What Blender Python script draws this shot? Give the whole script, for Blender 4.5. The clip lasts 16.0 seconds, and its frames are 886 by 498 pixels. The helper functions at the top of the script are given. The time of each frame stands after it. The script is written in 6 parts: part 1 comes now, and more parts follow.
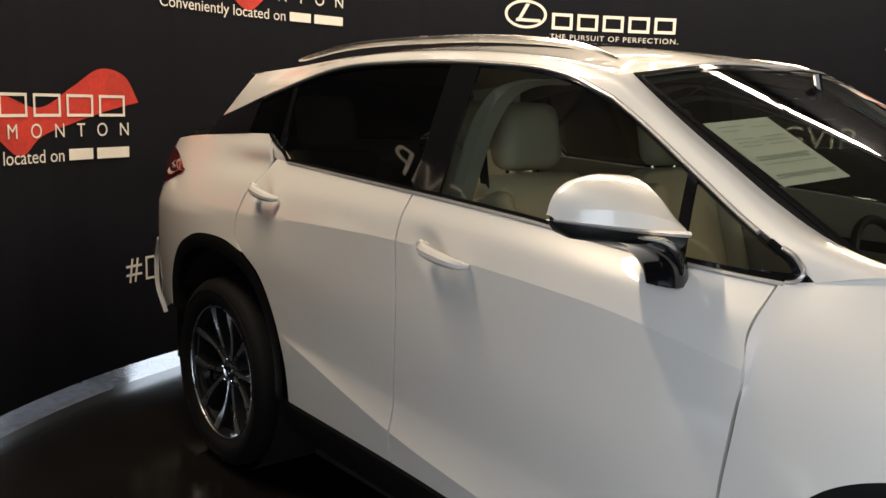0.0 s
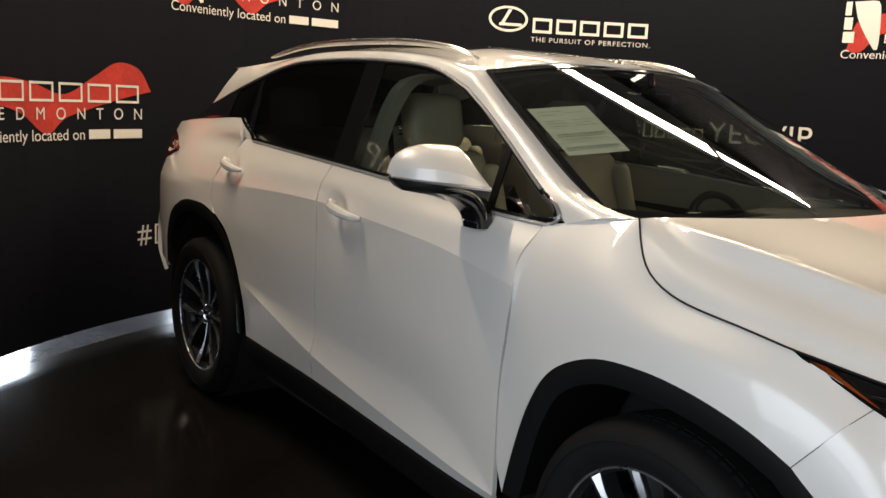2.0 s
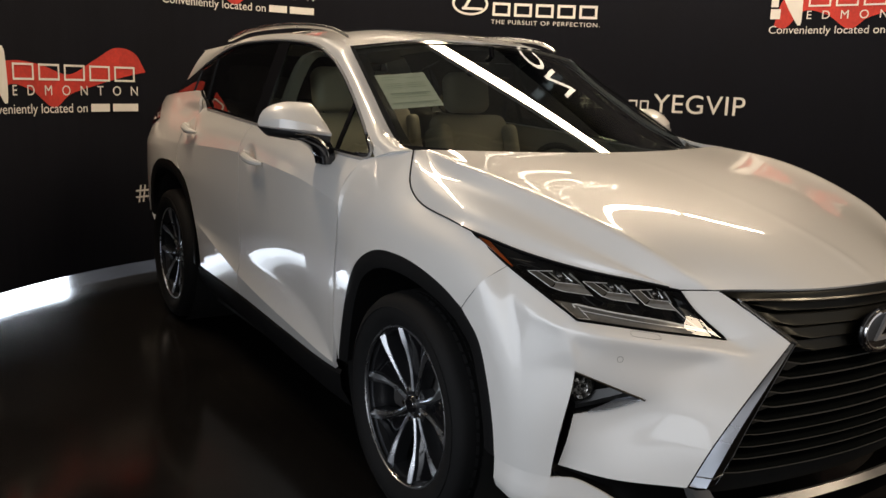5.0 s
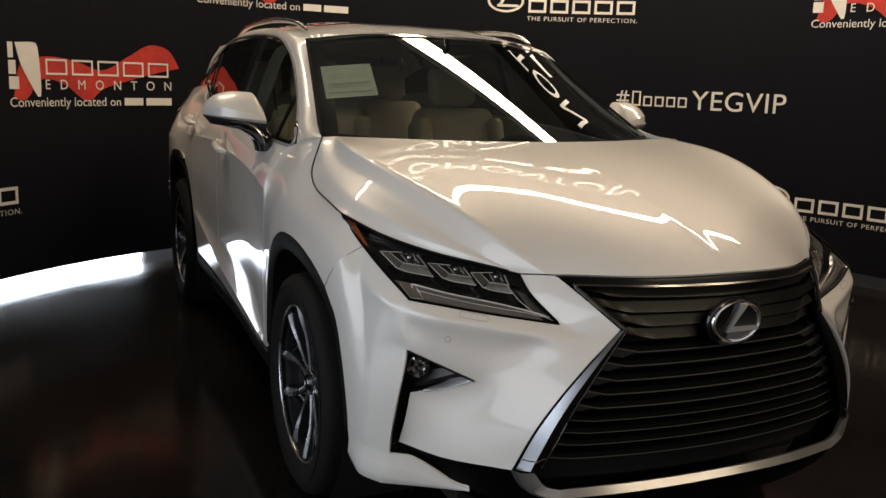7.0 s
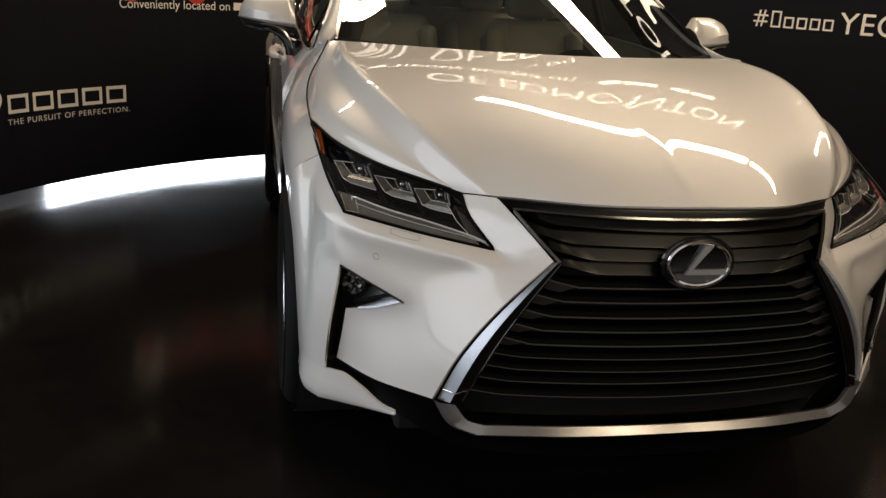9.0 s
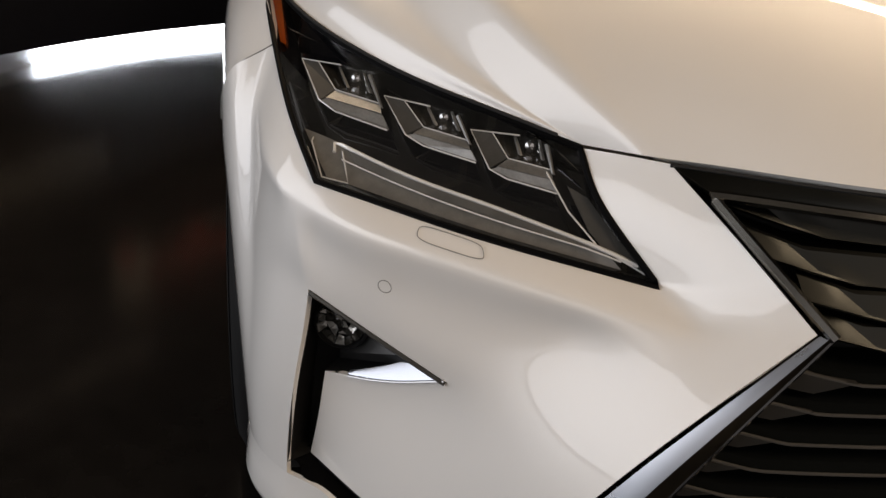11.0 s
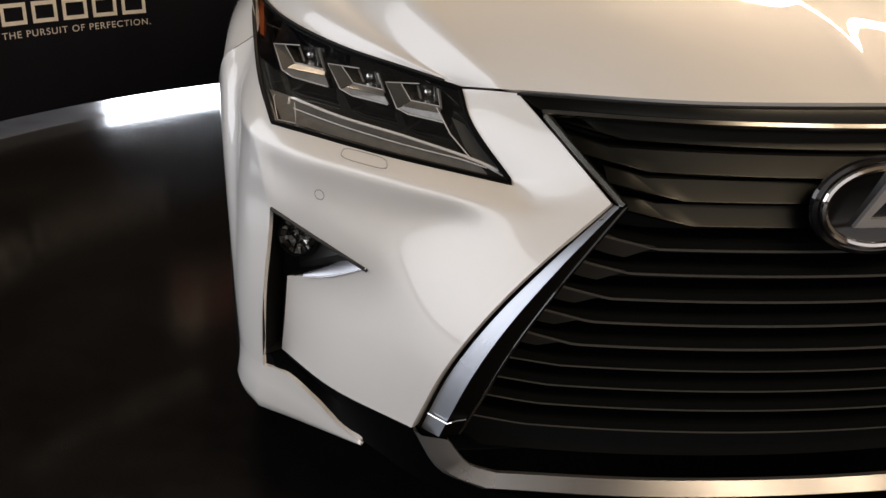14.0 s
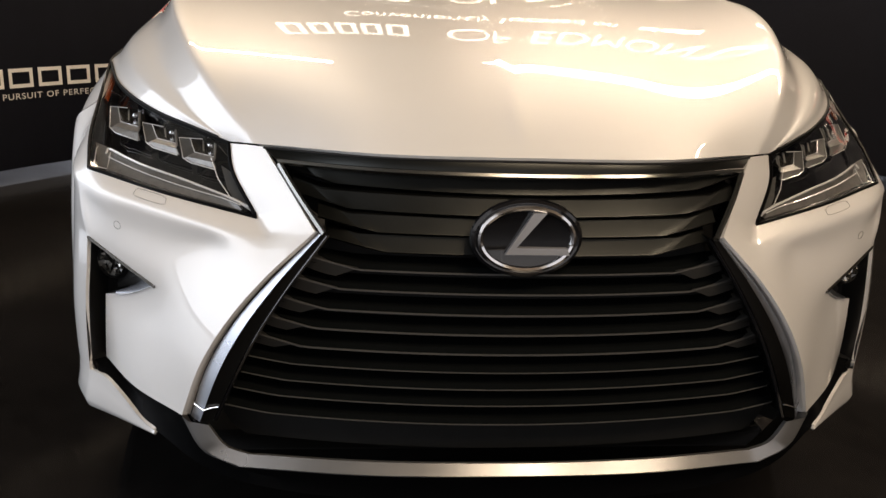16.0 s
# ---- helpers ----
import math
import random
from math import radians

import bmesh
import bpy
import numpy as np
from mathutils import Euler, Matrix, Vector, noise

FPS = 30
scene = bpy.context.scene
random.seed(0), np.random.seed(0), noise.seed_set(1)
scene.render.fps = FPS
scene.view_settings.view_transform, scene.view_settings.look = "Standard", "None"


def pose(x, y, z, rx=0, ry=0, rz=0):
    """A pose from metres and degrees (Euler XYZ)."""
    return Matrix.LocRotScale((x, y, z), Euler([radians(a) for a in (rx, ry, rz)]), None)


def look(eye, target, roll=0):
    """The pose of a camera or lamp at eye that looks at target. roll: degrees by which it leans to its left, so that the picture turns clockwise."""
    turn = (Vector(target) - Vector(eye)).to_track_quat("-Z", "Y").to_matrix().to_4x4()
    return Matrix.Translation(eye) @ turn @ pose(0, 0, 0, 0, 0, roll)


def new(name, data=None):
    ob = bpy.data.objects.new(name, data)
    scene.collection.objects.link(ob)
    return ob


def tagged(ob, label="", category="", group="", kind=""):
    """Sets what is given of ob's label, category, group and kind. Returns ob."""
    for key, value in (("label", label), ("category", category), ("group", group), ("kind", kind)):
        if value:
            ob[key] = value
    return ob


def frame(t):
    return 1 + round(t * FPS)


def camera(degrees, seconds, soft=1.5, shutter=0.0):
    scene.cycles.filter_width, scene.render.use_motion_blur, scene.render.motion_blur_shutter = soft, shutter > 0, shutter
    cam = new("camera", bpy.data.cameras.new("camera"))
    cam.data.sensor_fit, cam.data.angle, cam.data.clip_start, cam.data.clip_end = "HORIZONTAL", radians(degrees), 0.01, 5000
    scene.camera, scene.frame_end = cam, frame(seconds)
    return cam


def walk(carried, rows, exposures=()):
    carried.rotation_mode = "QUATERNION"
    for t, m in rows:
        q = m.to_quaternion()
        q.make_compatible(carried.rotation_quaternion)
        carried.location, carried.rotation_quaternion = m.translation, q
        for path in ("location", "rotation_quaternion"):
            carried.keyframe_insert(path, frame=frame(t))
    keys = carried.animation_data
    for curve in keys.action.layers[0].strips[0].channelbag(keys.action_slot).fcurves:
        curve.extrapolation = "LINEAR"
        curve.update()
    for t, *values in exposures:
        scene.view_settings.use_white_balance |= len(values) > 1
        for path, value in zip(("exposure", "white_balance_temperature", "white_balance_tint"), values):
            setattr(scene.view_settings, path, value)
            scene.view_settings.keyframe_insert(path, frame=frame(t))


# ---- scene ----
cam = camera(53.7, 16.0)
PATH = [
    (0, (2.448, 1.758, 1.489), (1.169, 0.257, 1.156), 2.0),
    (0.5, (2.455, 2.005, 1.486), (1.181, 0.503, 1.138), 2.5),
    (1, (2.388, 2.188, 1.478), (1.131, 0.67, 1.142), 3.1),
    (1.5, (2.358, 2.367, 1.479), (1.167, 0.798, 1.135), 2.9),
    (2, (2.449, 2.619, 1.476), (1.273, 1.037, 1.138), 2.9),
    (2.5, (2.488, 2.815, 1.483), (1.299, 1.245, 1.132), 3.2),
    (3, (2.493, 3.023, 1.468), (1.317, 1.442, 1.124), 3.2),
    (3.5, (2.478, 3.222, 1.467), (1.352, 1.609, 1.106), 3.5),
    (4, (2.49, 3.452, 1.457), (1.376, 1.827, 1.112), 2.9),
    (4.5, (2.441, 3.634, 1.468), (1.357, 1.993, 1.106), 1.7),
    (5, (2.294, 3.777, 1.445), (1.241, 2.118, 1.068), 2.1),
    (5.2, (2.225, 3.838, 1.439), (1.214, 2.153, 1.066), 2.3),
    (7.3, (1.587, 4.223, 1.424), (0.817, 2.42, 1.031), 2.1),
    (7.5, (1.53, 4.242, 1.427), (0.799, 2.425, 1.021), 2.1),
    (8, (1.385, 4.35, 1.42), (0.744, 2.505, 0.989), 1.5),
    (8.2, (1.314, 4.397, 1.419), (0.721, 2.545, 0.954), 2.0),
    (10.3, (0.823, 3.564, 1.319), (0.499, 1.732, 0.584), 4.3),
    (10.5, (0.842, 3.419, 1.296), (0.49, 1.612, 0.515), 4.6),
    (11, (0.847, 3.052, 1.217), (0.488, 1.283, 0.356), 3.9),
    (11.5, (0.871, 2.918, 1.159), (0.483, 1.132, 0.346), 2.2),
    (12, (0.874, 2.92, 1.121), (0.467, 1.109, 0.375), 1.2),
    (12.5, (0.868, 2.99, 1.111), (0.451, 1.176, 0.378), 1.3),
    (13, (0.839, 3.164, 1.132), (0.488, 1.332, 0.409), 0.7),
    (13.5, (0.787, 3.362, 1.165), (0.495, 1.514, 0.457), 1.2),
    (14, (0.694, 3.47, 1.165), (0.48, 1.62, 0.437), 1.4),
    (14.5, (0.554, 3.578, 1.167), (0.419, 1.708, 0.47), 2.1),
    (15, (0.453, 3.642, 1.19), (0.3, 1.77, 0.502), 2.4),
    (15.5, (0.341, 3.76, 1.211), (0.206, 1.874, 0.56), 1.4),
    (16, (0.268, 3.837, 1.214), (0.092, 1.931, 0.635), 2.2),
]
walk(cam, [(t, look(eye, target, roll)) for t, eye, target, roll in PATH],
     exposures=[(0.0, 1.12, 6750, 11), (1.5, 1.03, 6800, 11), (3.0, 0.92, 6800, 12), (5.0, 0.67, 6900, 13), (7.4, 0.36, 7000, 13), (8.0, 0.27, 7050, 13), (10.5, 0.85, 7150, 15), (11.5, 0.60, 7600, 18), (12.5, 0.53, 7750, 18), (13.5, 0.72, 7400, 17), (15.0, 0.92, 7050, 15), (16.0, 1.16, 6900, 15)])

# ---- world, lamps, exposure ----
world = bpy.data.worlds.new("hall_air")
scene.world = world
world.use_nodes = True
world.node_tree.nodes["Background"].inputs[0].default_value = (0.75, 0.87, 1.0, 1)
world.node_tree.nodes["Background"].inputs[1].default_value = 0.05
scene.view_settings.exposure = 0.0


def area_lamp(name, m, sx, sy, watts, colour):
    d = bpy.data.lights.new(name, "AREA")
    d.shape, d.size, d.size_y, d.energy, d.color = "RECTANGLE", sx, sy, watts, colour
    ob = new(name, d)
    ob.matrix_world = m
    return ob


WARM = (1.0, 0.835, 0.625)
DAY = (0.72, 0.85, 1.0)
CX, CY, RW = -0.555, 0.62, 3.514          # the round booth: centre and radius of its wall
LAMP_Z = 3.95
# ceiling tubes: both ends in plan
TUBES = [(-0.62, -2.10, -3.2, -0.52), (-3.26, -0.48, -4.1, 0.03), (0.85, -1.35, 2.5, -1.35)]
for x0, y0, x1, y1 in TUBES:
    length = math.hypot(x1 - x0, y1 - y0)
    area_lamp("tube_light", pose((x0 + x1) / 2, (y0 + y1) / 2, LAMP_Z, 0, 0, math.degrees(math.atan2(y1 - y0, x1 - x0))), length, 0.26 if -1 < x0 < 0 else 0.15 if x0 < 0 else 0.10, 26 * length, WARM)
# unseen square fill panels, added in the ceiling of the hall in front of the booth
FILL_PANELS = [(-4.4, 6.4), (-1.3, 6.4)]
for x, y in FILL_PANELS:
    area_lamp("panel_fill_light", pose(x, y, 5.36), 1.9, 1.9, 105, WARM)
# daylight of the show-room windows behind the booth
area_lamp("window_daylight", look((2.05, -6.9, 1.35), (1.9, -2.2, 0.6)), 2.8, 2.3, 235, DAY)
area_lamp("window_daylight", look((-3.5, -7.2, 1.6), (-1.0, -3.0, 0.0)), 5.0, 2.4, 85, DAY)
# unseen shop windows: one ahead added as soft front fill, one at the right for inferred daylight
area_lamp("window_daylight", pose(0.0, 9.3, 2.1, 90, 0, 180), 16.0, 3.6, 60, (0.88, 0.93, 1.0))
area_lamp("window_daylight", pose(8.8, 2.0, 2.6, 90, 0, 90), 14.6, 5.0, 380, (0.78, 0.88, 1.0))

# ---- materials ----
def mat(name, colour, rough=0.5, metal=0.0, coat=0.0, spec=0.5, vary=0.0, scale=8.0, bump=0.0, bscale=60.0, coat_rough=0.03, rvary=0.0):
    m = bpy.data.materials.new(name)
    m.use_nodes = True
    nt = m.node_tree
    b = nt.nodes["Principled BSDF"]
    b.inputs["Base Color"].default_value = (*colour, 1)
    b.inputs["Roughness"].default_value = rough
    b.inputs["Metallic"].default_value = metal
    b.inputs["Coat Weight"].default_value = coat
    b.inputs["Coat Roughness"].default_value = coat_rough
    b.inputs["Specular IOR Level"].default_value = spec
    if vary or bump or rvary:
        tc = nt.nodes.new("ShaderNodeTexCoord")
    if vary:
        n1 = nt.nodes.new("ShaderNodeTexNoise")
        n1.inputs["Scale"].default_value, n1.inputs["Detail"].default_value = scale, 6
        n2 = nt.nodes.new("ShaderNodeTexNoise")
        n2.inputs["Scale"].default_value, n2.inputs["Detail"].default_value = scale * 9, 3
        add = nt.nodes.new("ShaderNodeMath")
        add.operation = "MULTIPLY_ADD"
        add.inputs[1].default_value = 0.5
        mr = nt.nodes.new("ShaderNodeMapRange")
        mr.inputs[1].default_value, mr.inputs[2].default_value = 0.45, 1.05
        mr.inputs[3].default_value, mr.inputs[4].default_value = 1 - vary, 1 + vary
        mx = nt.nodes.new("ShaderNodeVectorMath")
        mx.operation = "SCALE"
        mx.inputs[0].default_value = colour
        for n in (n1, n2):
            nt.links.new(tc.outputs["Object"], n.inputs["Vector"])
        nt.links.new(n2.outputs["Fac"], add.inputs[0])
        nt.links.new(n1.outputs["Fac"], add.inputs[2])
        nt.links.new(add.outputs[0], mr.inputs[0])
        nt.links.new(mr.outputs[0], mx.inputs["Scale"])
        nt.links.new(mx.outputs[0], b.inputs["Base Color"])
    if rvary:
        n4 = nt.nodes.new("ShaderNodeTexNoise")
        n4.inputs["Scale"].default_value, n4.inputs["Detail"].default_value = scale * 0.6, 5
        mr2 = nt.nodes.new("ShaderNodeMapRange")
        mr2.inputs[1].default_value, mr2.inputs[2].default_value = 0.35, 0.7
        mr2.inputs[3].default_value, mr2.inputs[4].default_value = max(0, rough - rvary), rough + rvary
        nt.links.new(tc.outputs["Object"], n4.inputs["Vector"])
        nt.links.new(n4.outputs["Fac"], mr2.inputs[0])
        nt.links.new(mr2.outputs[0], b.inputs["Roughness"])
    if bump:
        n3 = nt.nodes.new("ShaderNodeTexNoise")
        n3.inputs["Scale"].default_value, n3.inputs["Detail"].default_value = bscale, 4
        bp = nt.nodes.new("ShaderNodeBump")
        bp.inputs["Strength"].default_value, bp.inputs["Distance"].default_value = bump, 0.002
        nt.links.new(tc.outputs["Object"], n3.inputs["Vector"])
        nt.links.new(n3.outputs["Fac"], bp.inputs["Height"])
        nt.links.new(bp.outputs[0], b.inputs["Normal"])
    return m


def glass_mat(name, tint, ior=1.5, rough=0.0):
    """Thin sheet of glass: tinted see-through with a Fresnel gloss."""
    m = bpy.data.materials.new(name)
    m.use_nodes = True
    nt = m.node_tree
    nt.nodes.remove(nt.nodes["Principled BSDF"])
    out = nt.nodes["Material Output"]
    tr, gl = nt.nodes.new("ShaderNodeBsdfTransparent"), nt.nodes.new("ShaderNodeBsdfGlossy")
    tr.inputs[0].default_value = (*tint, 1)
    gl.inputs["Roughness"].default_value = rough
    gl.inputs["Color"].default_value = (1, 1, 1, 1)
    lw, mx = nt.nodes.new("ShaderNodeLayerWeight"), nt.nodes.new("ShaderNodeMixShader")
    lw.inputs["Blend"].default_value = 0.5
    pw, mr = nt.nodes.new("ShaderNodeMath"), nt.nodes.new("ShaderNodeMapRange")
    pw.operation = "POWER"
    pw.inputs[1].default_value = 4.6
    mr.inputs[3].default_value = 1.7 * ((ior - 1) / (ior + 1)) ** 2          # both faces of the sheet
    nt.links.new(lw.outputs["Facing"], pw.inputs[0])
    nt.links.new(pw.outputs[0], mr.inputs[0])
    nt.links.new(mr.outputs[0], mx.inputs[0])
    nt.links.new(tr.outputs[0], mx.inputs[1])
    nt.links.new(gl.outputs[0], mx.inputs[2])
    nt.links.new(mx.outputs[0], out.inputs[0])
    return m


def glow_mat(name, colour, strength):
    m = bpy.data.materials.new(name)
    m.use_nodes = True
    b = m.node_tree.nodes["Principled BSDF"]
    b.inputs["Base Color"].default_value = (*colour, 1)
    b.inputs["Emission Color"].default_value = (*colour, 1)
    b.inputs["Emission Strength"].default_value = strength
    return m


def pearl_mat():
    """White pearl car paint: mica flakes under a clear coat."""
    m = mat("pearl_white_paint", (0.80, 0.782, 0.752), rough=0.40, metal=0.11, spec=0.4, coat=1.0, coat_rough=0.012, vary=0.012, scale=1.5)
    nt = m.node_tree
    b = nt.nodes["Principled BSDF"]
    tc = nt.nodes.new("ShaderNodeTexCoord")
    vo = nt.nodes.new("ShaderNodeTexVoronoi")
    vo.inputs["Scale"].default_value = 1400
    bp = nt.nodes.new("ShaderNodeBump")
    bp.inputs["Strength"].default_value, bp.inputs["Distance"].default_value = 0.06, 0.0006
    nt.links.new(tc.outputs["Object"], vo.inputs["Vector"])
    nt.links.new(vo.outputs["Color"], bp.inputs["Height"])
    nt.links.new(bp.outputs[0], b.inputs["Normal"])
    return m


PAINT = pearl_mat()
TRIM = mat("black_cladding", (0.0042, 0.0042, 0.0045), 0.62, spec=0.22, vary=0.15, scale=20, bump=0.15, bscale=900)
CHIN = mat("black_valance_plastic", (0.0022, 0.0022, 0.0024), 0.5, spec=0.04, vary=0.15, scale=20)
GLOSS = mat("gloss_black_plastic", (0.006, 0.006, 0.007), 0.08, coat=0.6)
DARK = mat("dark_underbody", (0.006, 0.006, 0.006), 0.85)
SATINB = mat("satin_black_plastic", (0.012, 0.012, 0.012), 0.33, vary=0.1, scale=12)
# shade in narrow seams, laid on as thin grey tubes
SEAM = mat("seam_shade", (0.16, 0.155, 0.145), 0.8)
GREYP = mat("grey_lamp_plastic", (0.042, 0.041, 0.038), 0.48, coat=0.0, vary=0.25, scale=40)
# light caught by clear plastic edges, put in as a near-white colour
RIML = mat("clear_plastic_edge", (0.85, 0.84, 0.82), 0.2, metal=0.25, coat=0.8)
FACET = mat("cut_glass_facet", (0.50, 0.49, 0.46), 0.16, metal=0.55, coat=1.0)
GREYL = mat("pale_lamp_plastic", (0.19, 0.186, 0.175), 0.30, metal=0.3, coat=0.8, vary=0.35, scale=35)
LENSD = mat("dark_lens_cell", (0.06, 0.057, 0.05), 0.2, metal=0.5, coat=1.0, vary=0.3, scale=40)

RUBBER = mat("tyre_rubber", (0.005, 0.005, 0.0053), 0.75, spec=0.25, vary=0.2, scale=14, bump=0.2, bscale=300)
CHROME = mat("bright_chrome", (0.86, 0.86, 0.87), 0.07, metal=1.0, rvary=0.03)
SATIN = mat("satin_silver_trim", (0.66, 0.65, 0.63), 0.24, metal=1.0, rvary=0.05)
FRAMEM = mat("grille_frame_chrome", (0.26, 0.255, 0.24), 0.24, metal=1.0, rvary=0.05)
BRONZE = mat("dark_satin_chrome", (0.033, 0.034, 0.032), 0.36, metal=1.0, rvary=0.05)
FACETB = mat("satin_slat_facet", (0.075, 0.07, 0.063), 0.3, metal=1.0)
GBACK = mat("grille_backing_mesh", (0.007, 0.0072, 0.007), 0.7, spec=0.2, vary=0.2, scale=30)
SLATM = mat("grille_slat_plastic", (0.0048, 0.0055, 0.0055), 0.7, spec=0.0, vary=0.1, scale=10)
TOOTH = mat("grey_tooth_plastic", (0.030, 0.029, 0.027), 0.42, spec=0.4, vary=0.08, scale=30)
# highlight of the black slats' front edges, put into a grey
EDGE_LIGHT = mat("slat_highlight_grey", (0.12, 0.115, 0.108), 0.36, metal=0.5)
ALLOY = mat("machined_alloy", (0.78, 0.80, 0.84), 0.30, metal=1.0, rvary=0.05, scale=25)
ALLOYD = mat("gunmetal_alloy", (0.055, 0.057, 0.062), 0.3, metal=0.75, coat=0.5)
STEEL = mat("brake_steel", (0.35, 0.34, 0.33), 0.4, metal=1.0, vary=0.15, scale=30)
CREAM = mat("cream_leather", (0.52, 0.46, 0.35), 0.5, vary=0.08, scale=6, bump=0.25, bscale=220)
CREAMT = mat("cream_trim", (0.36, 0.335, 0.275), 0.6, vary=0.05, scale=5)
DASH = mat("dark_dashboard", (0.02, 0.019, 0.018), 0.6, vary=0.15, scale=10, bump=0.2, bscale=400)
# blue of reflected daylight is put into this silver
BLADE = mat("satin_daylit_silver", (0.42, 0.44, 0.48), 0.30, metal=1.0, rvary=0.05)
LOWBAR = mat("satin_lower_bar", (0.31, 0.306, 0.30), 0.33, metal=0.75, rvary=0.06)
BARM = mat("brushed_silver_bar", (0.52, 0.52, 0.53), 0.36, metal=0.7, rvary=0.05)
GLASS = glass_mat("windscreen_glass", (0.31, 0.345, 0.31), 1.52)
SIDEG = glass_mat("side_glass", (0.44, 0.49, 0.43), 1.5)
PRIVACY = glass_mat("privacy_glass", (0.05, 0.055, 0.055), 1.5)
COVER = glass_mat("clear_lamp_cover", (0.96, 0.96, 0.96), 1.46)
LENS = mat("lamp_lens_glass", (0.55, 0.55, 0.55), 0.05, metal=0.9, coat=1.0)
DRL = mat("frosted_light_guide", (0.135, 0.13, 0.12), 0.3, coat=1.0, vary=0.25, scale=60)
AMBER = mat("amber_reflector", (0.34, 0.062, 0.006), 0.15, coat=1.0)
REDL = mat("dark_red_lamp", (0.10, 0.006, 0.008), 0.08, coat=1.0)
PAPER = mat("pale_green_paper", (0.78, 0.84, 0.77), 0.7, vary=0.04, scale=12)
INK = mat("grey_print", (0.44, 0.52, 0.45), 0.7)
FLOORM = mat("black_stage_floor", (0.0082, 0.0074, 0.0070), 0.15, spec=0.12, vary=0.5, scale=1.6, rvary=0.05)
TILE = mat("pale_floor_tile", (0.085, 0.085, 0.092), 0.13, vary=0.6, scale=2.5, rvary=0.08)
FABRIC = mat("black_banner_fabric", (0.0024, 0.0029, 0.0062), 0.78, spec=0.16, vary=0.18, scale=2.0, bump=0.3, bscale=700)
def hang_fabric(m):
    """Soft upright folds in the hung banner cloth."""
    nt = m.node_tree
    b = nt.nodes["Principled BSDF"]
    b.inputs["Sheen Weight"].default_value = 0.02
    b.inputs["Sheen Tint"].default_value = (0.6, 0.65, 1.0, 1)
    tc, mp, nz, bp = nt.nodes.new("ShaderNodeTexCoord"), nt.nodes.new("ShaderNodeMapping"), nt.nodes.new("ShaderNodeTexNoise"), nt.nodes.new("ShaderNodeBump")
    mp.inputs["Scale"].default_value = (2.2, 2.2, 0.10)
    nz.inputs["Scale"].default_value, nz.inputs["Detail"].default_value = 1.0, 3
    bp.inputs["Strength"].default_value, bp.inputs["Distance"].default_value = 0.6, 0.06
    old = b.inputs["Normal"].links[0].from_socket
    nt.links.new(tc.outputs["Object"], mp.inputs["Vector"])
    nt.links.new(mp.outputs[0], nz.inputs["Vector"])
    nt.links.new(nz.outputs["Fac"], bp.inputs["Height"])
    nt.links.new(old, bp.inputs["Normal"])
    nt.links.new(bp.outputs[0], b.inputs["Normal"])
    return m


hang_fabric(FABRIC)
WHITEP = mat("white_print", (0.74, 0.71, 0.66), 0.7, vary=0.03, scale=4)
REDP = mat("red_cloth_print", (0.50, 0.030, 0.018), 0.7, vary=0.35, scale=7)
HALLW = mat("hall_wall_paint", (0.15, 0.125, 0.10), 0.85, vary=0.1, scale=1.2)
CEIL = mat("dark_ceiling_deck", (0.15, 0.13, 0.10), 0.9, vary=0.25, scale=1.5)
TRUSS = mat("painted_steel_truss", (0.30, 0.26, 0.20), 0.6, vary=0.1, scale=6)
LAMPH = mat("white_lamp_housing", (0.7, 0.7, 0.68), 0.5)
# glow added to white wall print so that its reflections show
GLOWP = glow_mat("glowing_print", (1.0, 0.93, 0.82), 1.3)

# ---- modelling helpers ----
def thing(name, label, category, group="", kind="", at=(0, 0, 0)):
    ob = new(name)
    ob.location = at
    return tagged(ob, label, category, group, kind)


def mesh_of(name, verts, faces, material, smooth=True, angle=32):
    me = bpy.data.meshes.new(name)
    me.from_pydata([tuple(v) for v in verts], [], [tuple(f) for f in faces])
    me.materials.append(material)
    if smooth:
        me.polygons.foreach_set("use_smooth", [True] * len(me.polygons))
        me.set_sharp_from_angle(angle=radians(angle))
    me.update()
    return me


def part(name, geo, material, parent=None, label="", smooth=True, angle=32):
    """One mesh object under a thing or a part. geo: (verts, faces) or a bmesh."""
    if isinstance(geo, bmesh.types.BMesh):
        me = bpy.data.meshes.new(name)
        geo.to_mesh(me)
        geo.free()
        me.materials.append(material)
        if smooth:
            me.polygons.foreach_set("use_smooth", [True] * len(me.polygons))
            me.set_sharp_from_angle(angle=radians(angle))
    else:
        me = mesh_of(name, geo[0], geo[1], material, smooth, angle)
    ob = new(name, me)
    ob.parent = parent
    if parent is not None and parent.type == "MESH":
        ob.matrix_parent_inverse = Matrix()
    if label:
        ob["label"] = label
    return ob


